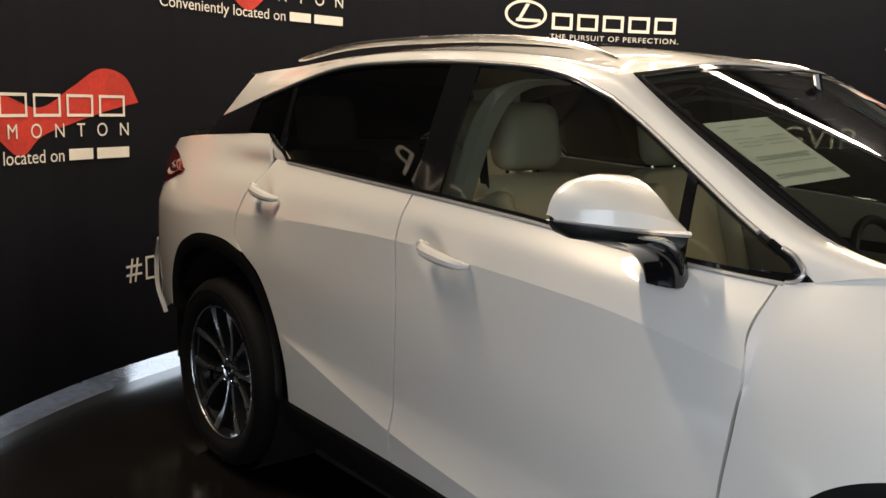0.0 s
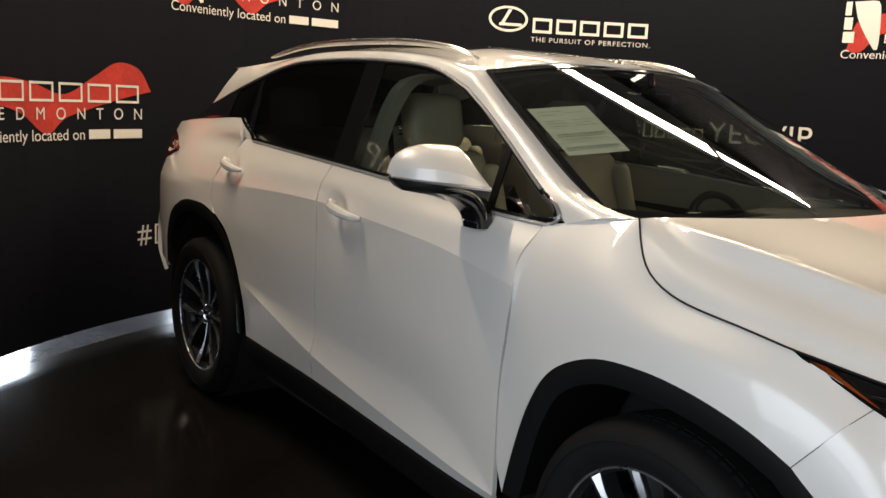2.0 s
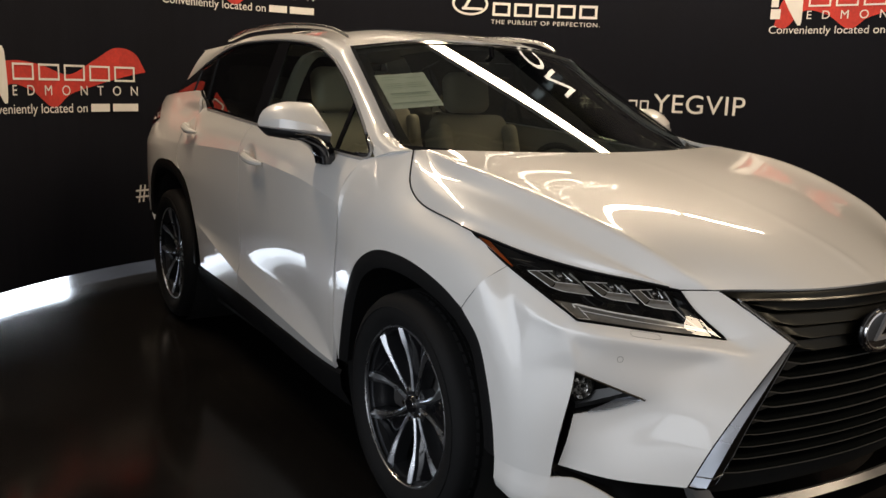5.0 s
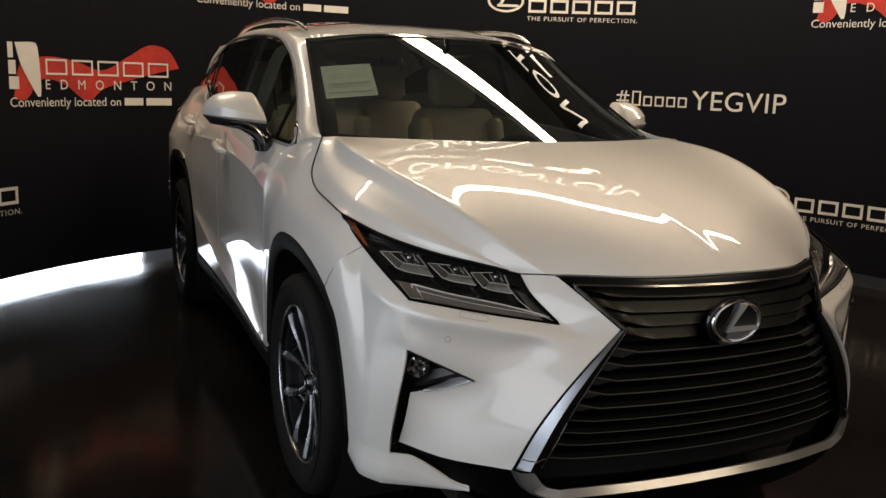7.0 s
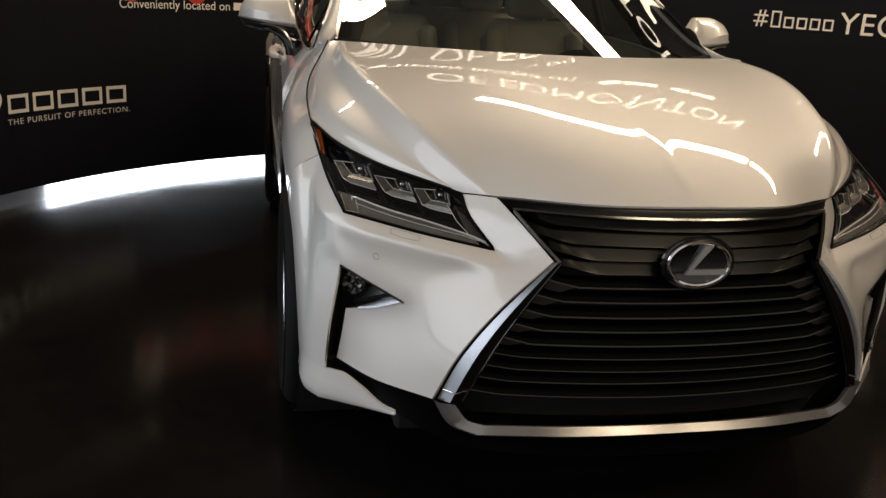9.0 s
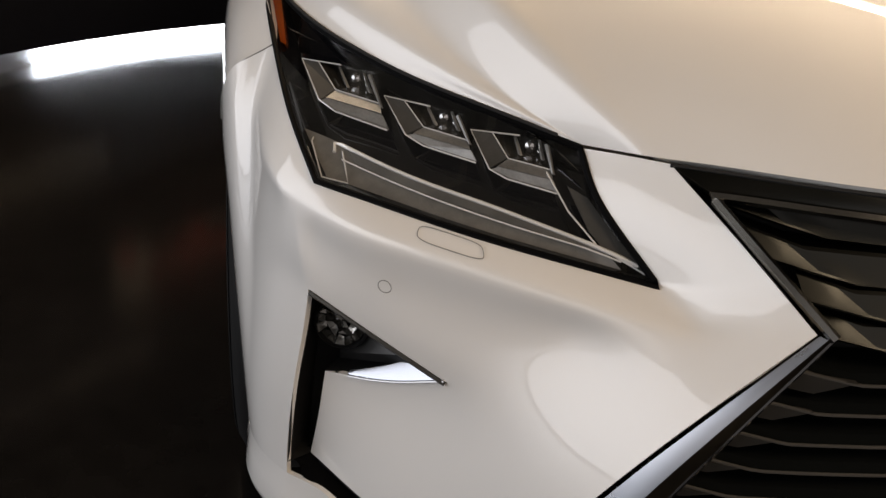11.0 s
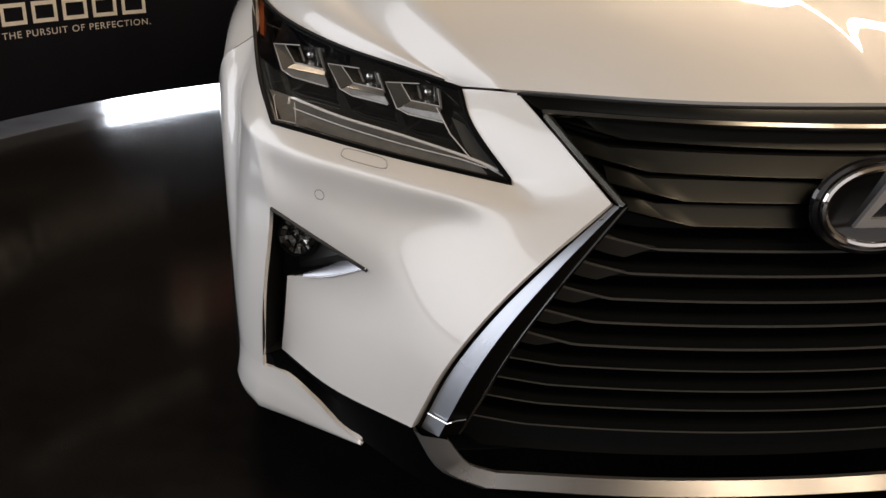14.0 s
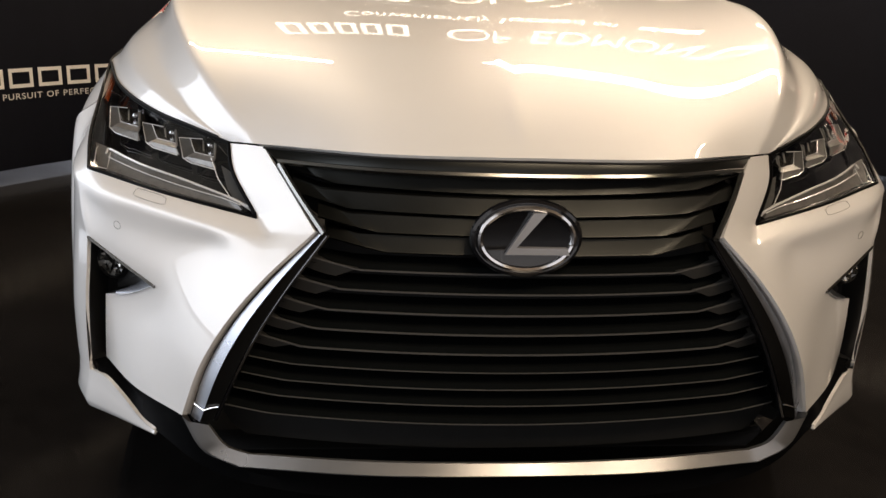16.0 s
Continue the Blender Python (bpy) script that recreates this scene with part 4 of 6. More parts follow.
for k, z in enumerate((0.743, 0.706, 0.667, 0.630, 0.593, 0.558, 0.525, 0.493, 0.456)):
    part("slat", sheet(slat(z, 0.05, 0.011 if k < 5 else 0.008)), SLATM, grille, angle=18)
    ew = half_w(z) - 0.014
    # the slat's edge highlight, built as a thin grey bar
    part("slat_highlight", tube(np.array([(x, bulge_y(x, z) - 0.0215, z - 0.004 + (0.018 if k < 5 else 0.008) * max(0.0, 1 - (ew - abs(x)) / 0.080)) for x in np.linspace(-ew, ew, 61)]), 0.0018 if k < 5 else 0.0012, 5), EDGE_LIGHT, grille, "thin grey bar for the highlight along a slat's edge")
    if k < 5:
        for s in (1, -1):
            part("slat_tooth", tooth(z - 0.002, 0.080 - 0.005 * k, 0.027 - 0.003 * k, s), TOOTH, grille, "grey faceted slat end", angle=14)
def level(pts, n):
    """A line from the side to the middle of the car that meets its mirror image smoothly."""
    p = np.array(pts, float)
    q = spl(np.vstack([p, p[-2::-1] * (-1, 1, 1)]), 401)
    return resample(np.vstack([q[:200], q[200:201] * (0, 1, 1)]), n)


# grille surround: dark chrome brow, bright upper frame, satin lower blades and bar
HOODF = level([(0.453, 2.256, 0.922), (0.24, 2.382, 0.932), (0, 2.418, 0.937)], 30)
FR_T = level([(0.424, 2.293, 0.906), (0.23, 2.392, 0.913), (0, 2.424, 0.915)], 30)
for s in (1, -1):
    S = np.array((s, 1, 1))
    part("grille_brow", skin(sheet(np.stack([HOODF, 0.5 * (HOODF + FR_T) + (0, 0.004, 0), FR_T + (0, 0.002, 0)], 0) * S), 0.01), BRONZE, car, "satin dark chrome brow under the bonnet")
    # shade of the gap below the bonnet's front edge, a dark bar
    part("bonnet_front_shade", tube((HOODF + (0, 0.001, -0.001)) * S, 0.0022, 6), DARK, car, "dark bar for the shaded gap under the bonnet's edge")
    fr = chain(FR_T[::-1] + (0, 0.004, -0.002), spl([(0.424, 2.297, 0.904), (0.385, 2.36, 0.86), (0.337, 2.424, 0.808)], 24)) * S
    part("grille_frame", tube(fr, 0.0055, 6), FRAMEM, car, "bright chrome grille frame")
    o = spl([(0.355, 2.42, 0.812), (0.437, 2.413, 0.727), (0.507, 2.398, 0.64), (0.563, 2.373, 0.543), (0.602, 2.342, 0.435)], 40) + np.linspace(0.009, 0.015, 40)[:, None] * np.array((-0.83, -0.62, -0.55))
    i = spl([(0.335, 2.418, 0.805), (0.409, 2.414, 0.70), (0.469, 2.404, 0.60), (0.511, 2.392, 0.51), (0.541, 2.377, 0.44)], 40)
    f = np.linspace(0.62, 0.52, len(o))[:, None]
    m = f * o + (1 - f) * i + np.linspace(0.005, 0.016, len(o))[:, None] * np.array((0, 1, 0))
    part("grille_blade", skin(sheet(np.stack([o, 0.5 * (o + m) + (0, 0.001, 0), m, m + (-0.001, -0.006, 0)], 0) * S), 0, out=(0, 2.0, 0.6)), BLADE, car, "satin silver grille side blade", angle=50)
    # shade on the blade's inner face, put in as a darker metal
    part("grille_blade_inner", skin(sheet(np.stack([m + (0, -0.0012, 0), 0.5 * (m + i) + (0, -0.001, 0), i, i + (-0.006, -0.05, 0)], 0) * S), 0, out=(0, 2.0, 0.6)), FACETB, car, "inner face of the side blade, its shade put into a dark chrome", angle=50)
    part("blade_seam", tube(np.array([o[36] + (0.002, 0.004, 0), m[36] + (0, 0.005, -0.002), 0.5 * (m[36] + i[36]) + (0, 0.003, 0.001), i[36] + (0, 0.003, 0.002)]) * S, 0.0016, 6), CHROME, car, "thin bright seam across the blade's foot")
    part("grille_blade_edge", tube((i + (-0.004, -0.004, 0)) * S, 0.004, 6), GLOSS, car)
    bt = chain(spl([(0.552, 2.374, 0.425), (0.52, 2.381, 0.385), (0.478, 2.388, 0.372)], 10), level([(0.478, 2.388, 0.372), (0.25, 2.44, 0.384), (0, 2.462, 0.391)], 26))
    bb = chain(spl([(0.602, 2.344, 0.432), (0.565, 2.362, 0.373), (0.50, 2.378, 0.346)], 10), level([(0.50, 2.378, 0.346), (0.26, 2.44, 0.362), (0, 2.464, 0.372)], 26))
    part("lower_bar", skin(sheet(np.stack([bt + (0, -0.02, -0.004), bt + (0, -0.007, 0.0), 0.25 * bt + 0.75 * bb + (0, 0.007, -0.002), bb + (0, 0.004, 0), bb + (0, -0.03, -0.004)], 0) * S), 0, out=(0, 1.5, 0.4)), LOWBAR, car, "satin silver bar under the grille", angle=40)

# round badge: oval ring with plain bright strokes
badge = part("badge", turned([(0.0001, 0.004), (0.066, 0.004), (0.070, 0.006)], 40), GLOSS, car, "gloss black oval badge plate with a bright ring")
BADGE_M = Matrix.Translation((0, 2.446, 0.812)) @ Matrix.Rotation(radians(90), 4, "Z") @ Matrix.Diagonal((1, 1.16, 0.80, 1))
badge.matrix_local = BADGE_M
t = np.linspace(0, 2 * math.pi, 56, endpoint=False)
ov = lambda rx, rz, y: np.stack([rx * np.cos(t), np.full(56, y), rz * np.sin(t)], 1) + (0, 0, 0.812)
part("badge_ring", tube(ov(0.079, 0.054, 2.451), 0.0055, 8, True, 1.0, (0, 1, 0)), CHROME, car, "bright oval badge ring")
part("badge_rim", tube(ov(0.089, 0.062, 2.444), 0.007, 8, True, 1.0, (0, 1, 0)), GLOSS, car, "black badge rim")
for pts_ in ([(-0.008, 0.046), (-0.030, 0.046), (0.018, -0.014), (0.036, -0.026)], [(0.036, -0.026), (0.018, -0.014), (-0.068, -0.014), (-0.073, -0.026)]):
    bmx = bmesh.new()
    a = [bmx.verts.new((x, 2.458, 0.812 + z)) for x, z in pts_]
    fc = bmx.faces.new(a)
    r = bmesh.ops.extrude_face_region(bmx, geom=[fc])
    bmesh.ops.translate(bmx, vec=(0, -0.008, 0), verts=[v for v in r["geom"] if isinstance(v, bmesh.types.BMVert)])
    bmesh.ops.recalc_face_normals(bmx, faces=bmx.faces)
    part("badge_stroke", bmx, BARM, car, "silver badge stroke", smooth=False)

# headlamps
cover = coons(LAMP_LOW, LAMP_TOP, resample(LAMP_OUT[::-1], 24), LAMP_IN[::-1])
mid_b = np.sin(math.pi * np.linspace(0, 1, 24))[:, None] * np.sin(math.pi * np.linspace(0, 1, 30))[None, :]
cover[:, :, 0] += 0.004 * mid_b
cover[:, :, 1] += 0.007 * mid_b


def on_lamp(u, v, back=0.0):
    """A point of the lamp face: u from its outer to its inner end, v from below to above, moved back into the lamp."""
    m, n = cover.shape[:2]
    fi, fj = v * (m - 1), u * (n - 1)
    i, j = min(int(fi), m - 2), min(int(fj), n - 2)
    a, b = fi - i, fj - j
    p = (1 - a) * (1 - b) * cover[i, j] + (1 - a) * b * cover[i, j + 1] + a * (1 - b) * cover[i + 1, j] + a * b * cover[i + 1, j + 1]
    return p + back * np.array((-0.45, -0.88, -0.08))


def lamp_strip(uv0, uv1, back, n=20):
    a = [on_lamp(*(np.array(uv0[0]) + k * (np.array(uv0[1]) - uv0[0])), back) for k in np.linspace(0, 1, n)]
    b = [on_lamp(*(np.array(uv1[0]) + k * (np.array(uv1[1]) - uv1[0])), back) for k in np.linspace(0, 1, n)]
    return np.stack([a, b], 0)


# corners of the three lens blocks on the lamp face
LENS_BLOCKS = [((0.138, 0.633), (0.505, 0.915), (0.438, 0.517), (0.15, 0.40)), ((0.50, 0.767), (0.735, 0.90), (0.70, 0.567), (0.50, 0.517)), ((0.738, 0.80), (0.938, 0.95), (0.888, 0.55), (0.725, 0.517))]
for s in (1, -1):
    S = np.array((s, 1, 1))
    lamp = part("headlamp", skin(sheet(np.array([[on_lamp(u, v, 0.05 if 0.02 < u < 0.98 and 0.02 < v < 0.98 else 0.004) for u in np.linspace(0, 1, 30)] for v in np.linspace(0, 1, 20)]) * S), 0), GLOSS, car, "dark headlamp with three lens blocks under a clear cover")
    part("lamp_cover", skin(sheet(cover * S), 0.004), COVER, lamp, "clear lamp cover").visible_shadow = False
    rimp = chain(LAMP_LOW, LAMP_IN[::-1], LAMP_TOP[::-1], LAMP_OUT)[:-1]
    part("lamp_seal", tube((rimp + (0.001, 0.001, 0)) * S, 0.0038, 6, True), CHIN, lamp)
    for q0, q1, q2, q3 in LENS_BLOCKS:
        # a lens block: slanted cheek, deep cell with the lamp, stepped lower lip, chrome outline
        def at(a, b, back, q0=q0, q1=q1, q2=q2, q3=q3):
            w = [(1 - a) * (1 - b), a * (1 - b), a * b, (1 - a) * b]
            return on_lamp(sum(k_ * c_[0] for k_, c_ in zip(w, (q0, q1, q2, q3))), sum(k_ * c_[1] for k_, c_ in zip(w, (q0, q1, q2, q3))), back)

        def plate(corners, backs):
            g = np.array([at(a, b, k_) for (a, b), k_ in zip(corners, backs)]) * S
            return skin((g, [tuple(range(len(g)))]), 0.003, out=tuple(g.mean(0) - np.array((0.45 * s, 0.88, 0.1)) * 0.1))

        cc = at(0.6, 0.3, 0.03)
        rim = np.array([at(a, b, 0.012) for a, b in ((0.27, 0.01), (1.0, 0.02), (1.0, 0.56), (0.40, 0.52))])
        mid = np.array([at(a, b, 0.034) for a, b in ((0.36, 0.05), (0.95, 0.06), (0.94, 0.46), (0.46, 0.44))])
        end = np.array([at(a, b, 0.042) for a, b in ((0.46, 0.12), (0.88, 0.12), (0.86, 0.40), (0.52, 0.38))])
        g = np.stack([rim, mid, end], 0)
        g = np.concatenate([g, g[:, :1]], 1) * S
        v, f = sheet(g)
        blk = part("lens_block", skin((v, f + [(10, 11, 12, 13)]), 0, out=tuple((cc + (0.2, 0.6, 0)) * S)), LENSD, lamp, "dark lens cell with a small bright lamp", smooth=False)
        part("lens_cheek", plate([(0.0, 0.0), (0.26, 0.0), (0.39, 0.53), (0.03, 0.86)], [0.008, 0.011, 0.014, 0.010]), GREYP, blk, "grey slanted cheek", smooth=False)
        part("lens_lip", plate([(0.40, 0.54), (0.98, 0.58), (1.0, 0.72), (0.20, 0.74)], [0.014, 0.014, 0.006, 0.006]), GREYL, blk, smooth=False)
        part("lens_lip", plate([(0.05, 0.87), (0.20, 0.76), (1.0, 0.75), (1.0, 1.0), (0.26, 1.0)], [0.009, 0.007, 0.007, 0.012, 0.012]), GREYL, blk, "pale lower lip", smooth=False)
        part("lens_post", plate([(0.90, 0.10), (0.94, 0.06), (1.02, 0.62), (0.99, 0.62)], [0.010, 0.008, 0.006, 0.008]), GREYL, blk, "bright slanted post", smooth=False)
        part("lens_rim", tube(np.array([at(a, b, 0.008) for a, b in ((0.62, -0.01), (0.0, -0.01), (0.02, 0.87), (0.25, 1.01), (1.0, 1.01))]) * S, 0.0011, 5), RIML, blk)
        part("lens_rim", tube(np.array([at(a, b, 0.012) for a, b in ((0.27, 0.02), (0.40, 0.53), (0.97, 0.57))]) * S, 0.0008, 5), RIML, blk)
        for a, b, r_ in ((0.68, 0.27, 0.0088), (0.80, 0.36, 0.0035)):
            ball = part("projector", turned([(0.0005, 0.4 * r_), (0.6 * r_, 0.2 * r_), (0.95 * r_, -0.3 * r_), (r_, -1.2 * r_)], 12), LENS, blk, "small bright lamp")
            pc = at(a, b, 0.030)
            ball.matrix_local = look(tuple(pc * S), tuple((pc + (0.4, 1, 0.1)) * S)) @ pose(0, 0, 0, 0, 90, 0)
        # glints inside the cell, built as narrow bright plates
        for a0, a1 in ((0.50, 0.515), (0.80, 0.812)):
            part("lens_glint", plate([(a0, 0.08), (a1, 0.08), (a1 + 0.05, 0.46), (a0 + 0.02, 0.46)], [0.024, 0.022, 0.020, 0.024]), FACET, blk, smooth=False)
    gl = pchip([0.0, 0.18, 0.40, 0.62, 0.80, 0.97, 1.0], [0.205, 0.228, 0.232, 0.247, 0.213, 0.122, 0.06])
    strip = np.array([[on_lamp(u, v_ * (gl(u) - 0.01) + 0.012, 0.014 - 0.006 * v_) for u in np.linspace(0.02, 0.90, 40)] for v_ in (0.0, 0.45, 0.52, 1.0)])
    drl = part("daylight_strip", skin(sheet(strip * S), 0.010), DRL, lamp, "dark ribbed daytime light strip", angle=15)
    ribs = []
    for u in np.linspace(0.19, 0.86, 84):
        ribs.append(tube(np.array([on_lamp(u, gl(u) * 0.66, 0.007), on_lamp(u + 0.004, gl(u) - 0.02, 0.006)]) * S, 0.0007, 4))
    tagged(part("light_rib", join(*ribs), GREYL, drl, smooth=False), kind="stuff")
    part("light_guide", tube(np.array([on_lamp(u, v_, 0.006) for u, v_ in [(0.118, 0.165), (0.14, 0.215)] + [(u, gl(u)) for u in np.linspace(0.17, 0.975, 28)]]) * S, 0.0024, 6), RIML, lamp, "bright guide line with a hooked end")
    part("light_guide", tube(np.array([on_lamp(u, min(0.145, 0.72 * gl(u)) - 0.004, 0.006) for u in np.linspace(0.135, 0.93, 28)]) * S, 0.0011, 5), RIML, lamp)
    part("light_guide", tube(np.array([on_lamp(u, v_, 0.006) for u, v_ in ((0.158, 0.19), (0.13, 0.10), (0.108, 0.028), (0.015, 0.015), (0.035, 0.165), (0.05, 0.19))]) * S, 0.0010, 5), RIML, lamp, "bright outline of the strip's end")
    part("lamp_tip", skin(sheet(np.stack([[on_lamp(u, v_, 0.010) for u, v_ in ((0.93, 0.64), (0.90, 0.30), (0.90, 0.17))], [on_lamp(u, v_, 0.010) for u, v_ in ((0.965, 0.60), (0.97, 0.30), (0.985, 0.07))]], 0) * S), 0.006), GREYP, lamp, "grey pointed inner end")
    part("light_guide", tube(np.array([on_lamp(u, v_, 0.007) for u, v_ in ((0.895, 0.70), (0.885, 0.42), (0.892, 0.19), (0.975, 0.055))]) * S, 0.0011, 5), RIML, lamp)
    # glints at the lamp's upper corners, built as small chrome bars
    part("lamp_glint", tube(np.array([on_lamp(u, v_, 0.010) for u, v_ in ((0.09, 0.76), (0.17, 0.80), (0.30, 0.865))]) * S, [0.001, 0.004, 0.001], 6, False, 0.4), CHROME, lamp, "bright chrome bar for the glint at the upper corner")
    part("lamp_glint", tube(np.array([on_lamp(u, v_, 0.010) for u, v_ in ((0.88, 0.955), (0.94, 0.90), (0.975, 0.80))]) * S, [0.001, 0.0035, 0.001], 6, False, 0.4), CHROME, lamp)
    part("amber_reflector", skin(sheet(np.stack([[on_lamp(0.012, v_, 0.010) for v_ in np.linspace(0.62, 0.97, 10)], [on_lamp(0.042 + 0.13 * (v_ - 0.6), min(0.99, v_ + 0.01), 0.010) for v_ in np.linspace(0.62, 0.97, 10)]], 0) * S), 0.006), AMBER, lamp, "orange side reflector")

# ---- roof, glass, mirrors, handles, cabin ----
W_A = [(0.813, 0.957, 1.165), (0.79, 0.88, 1.213), (0.75, 0.756, 1.270), (0.71, 0.596, 1.358), (0.68, 0.435, 1.452), (0.667, 0.314, 1.519)]
W_B = [(0.667, 0.314, 1.519), (0.66, 0.13, 1.582), (0.66, -0.19, 1.612), (0.665, -0.6, 1.617), (0.68, -0.92, 1.598), (0.697, -1.285, 1.52), (0.69, -1.815, 1.395)]
I_A = [(0.778, 1.176, 1.207), (0.75, 1.041, 1.216), (0.72, 0.924, 1.245), (0.69, 0.794, 1.301), (0.66, 0.653, 1.377), (0.63, 0.499, 1.463), (0.607, 0.324, 1.576)]
I_B = [(0.607, 0.324, 1.576), (0.60, 0.15, 1.612), (0.595, -0.19, 1.643), (0.59, -0.6, 1.652), (0.585, -0.95, 1.640), (0.59, -1.35, 1.605), (0.622, -1.64, 1.578)]
wl = chain(spl(W_A, 26), spl(W_B, 50))
il = chain(spl(I_A, 26), spl(I_B, 50))
ml = 0.5 * (wl + il) + np.array((0.010, 0, 0.008))
ml[-3:] += np.array(((0, 0.010, 0.003), (0, 0.026, 0.007), (0, 0.050, 0.013)))     # notch under the spoiler
both("roof_side", sheet(loft([wl, ml, il], 10)), PAINT, car)

r_edge = spl(I_B, 40)
cen = spl([(0, 0.40, 1.628), (0, 0.1, 1.668), (0, -0.3, 1.692), (0, -0.7, 1.698), (0, -1.2, 1.675), (0, -1.74, 1.606)], 40)
q1 = 0.5 * r_edge + 0.5 * cen + (0, 0, 0.018)
q0 = 0.22 * r_edge + 0.78 * cen + (0, 0, 0.008)
rg = loft([cen, q0, q1, r_edge], 18)
part("roof", skin([sheet(rg), mirrored(sheet(rg))], 0.015, out=(0, -0.5, 1.0)), PAINT, car)
sun = np.array([[rg[i, j] + (0, 0, 0.004) for j in range(7, 28)] for i in range(0, 14)])
part("sunroof", skin([sheet(sun), mirrored(sheet(sun))], 0.003, out=(0, -0.5, 1.0)), GLOSS, car, "black glass sunroof")
for s in (1, -1):
    rail = spl([(0.572, 0.245, 1.613), (0.58, 0.12, 1.650), (0.588, -0.16, 1.678), (0.59, -0.53, 1.686), (0.58, -1.0, 1.675), (0.562, -1.39, 1.632)], 40) * (s, 1, 1)
    part("roof_rail", tube(rail, [0.006 + 0.011 * math.sin(math.pi * i / 39) ** 0.3 for i in range(40)], 8, False, 0.75), SATIN, car, "satin silver roof rail")

# windscreen
w_top = spl([(0.607, 0.324, 1.576), (0.35, 0.375, 1.608), (0, 0.392, 1.617), (-0.35, 0.375, 1.608), (-0.607, 0.324, 1.576)], 41)
WS_C = 1.36
w_low = spl([(0.745, 1.02, 1.205), (0.5, 0.4 * 1.02 + 0.6 * WS_C, 1.196), (0.25, 0.1 * 1.02 + 0.9 * WS_C, 1.191), (0, WS_C, 1.19), (-0.25, 0.1 * 1.02 + 0.9 * WS_C, 1.191), (-0.5, 0.4 * 1.02 + 0.6 * WS_C, 1.196), (-0.745, 1.02, 1.205)], 41)
e_r = spl([(0.745, 1.02, 1.205), (0.676, 0.68, 1.386), (0.607, 0.324, 1.576)], 30)
ws = coons(w_low, w_top, e_r, e_r * (-1, 1, 1))
bow = np.sin(math.pi * np.linspace(0, 1, 30))[:, None] * np.sin(math.pi * np.linspace(0, 1, 41))[None, :]
WS_BOW = 0.0
ws[:, :, 1] += WS_BOW * bow
ws[:, :, 2] += 0.8 * WS_BOW * bow
windscreen = part("windscreen", skin(sheet(ws - (0, 0.004, 0.002)), 0, out=(0, 0, 1.0)), GLASS, car, "clear windscreen glass with reflections")
windscreen.visible_shadow = False
for s in (1, -1):
    band = np.stack([ws[:, 0], 0.8 * ws[:, 0] + 0.2 * ws[:, 1], 0.6 * ws[:, 0] + 0.4 * ws[:, 1]], 0)
    part("windscreen_border", skin(sheet((band + (0.0, 0.002, 0.002)) * (s, 1, 1)), 0, out=(0, 0, 1.0)), GLOSS, car, "black windscreen border")
    il_ = resample(spl(I_A, 60)[12:], 30)
    part("pillar_seal", skin(sheet(np.stack([il_ + (0.002, 0, -0.002), 0.5 * (il_ + ws[:, 0]) + (0.001, 0.001, 0.0), ws[:, 0] + (-0.004, 0.0, 0.001)], 0) * (s, 1, 1)), 0, out=(0, 0, 1.0)), TRIM, car, "black windscreen seal")
part("cowl", skin(sheet(np.stack([w_low + (0, 0.14, -0.03), w_low + (0, 0.0, -0.006), 0.5 * (ws[0] + ws[1]) + (0, 0.0, 0.002)], 0)), 0.01, out=(0, 0.8, 0.8)), TRIM, car, "black cowl at the foot of the windscreen")
part("windscreen_header", skin(sheet(np.stack([ws[-1], 0.7 * ws[-1] + 0.3 * ws[-2], 0.4 * ws[-1] + 0.6 * ws[-2]], 0) + (0, 0.001, 0.002)), 0, out=(0, 0, 1.0)), GLOSS, car, "black windscreen header")

# side glass
zw = pchip([-1.815, -1.285, -0.92, -0.6, -0.19, 0.13, 0.314, 0.435, 0.596, 0.756, 0.88, 0.957], [1.395, 1.52, 1.598, 1.617, 1.612, 1.582, 1.519, 1.452, 1.358, 1.27, 1.213, 1.165])
xw = pchip([-1.815, -1.285, -0.92, -0.6, -0.19, 0.13, 0.314, 0.435, 0.596, 0.756, 0.88, 0.957], [0.69, 0.697, 0.68, 0.665, 0.66, 0.66, 0.667, 0.68, 0.71, 0.75, 0.79, 0.813])


def belt(y):
    k = min(1.0, max(0.0, (-1.115 - y) / 0.14))
    k = k + 0.06 * math.sin(2 * math.pi * k)
    return np.array(((1 - k) * x_belt(max(y, -1.2)) + k * x_tail(min(y, -1.25)), y, (1 - k) * z_belt(max(y, -1.2)) + k * z_tail(min(y, -1.25))))


def pane(y0, y1, inset, n=24, m=10, lean0=0.0, lean1=0.0):
    g = []
    for v in np.linspace(0, 1, m):
        row = []
        for u in np.linspace(0, 1, n):
            y = y0 + (y1 - y0) * u + (lean0 * (1 - u) + lean1 * u) * v
            b, w = belt(y), np.array((xw(y), y, zw(y)))
            p = (1 - v) * b + v * w + np.array((0.002 * math.sin(math.pi * v) - inset, 0, 0))
            row.append(p)
        g.append(row)
    return np.array(g)


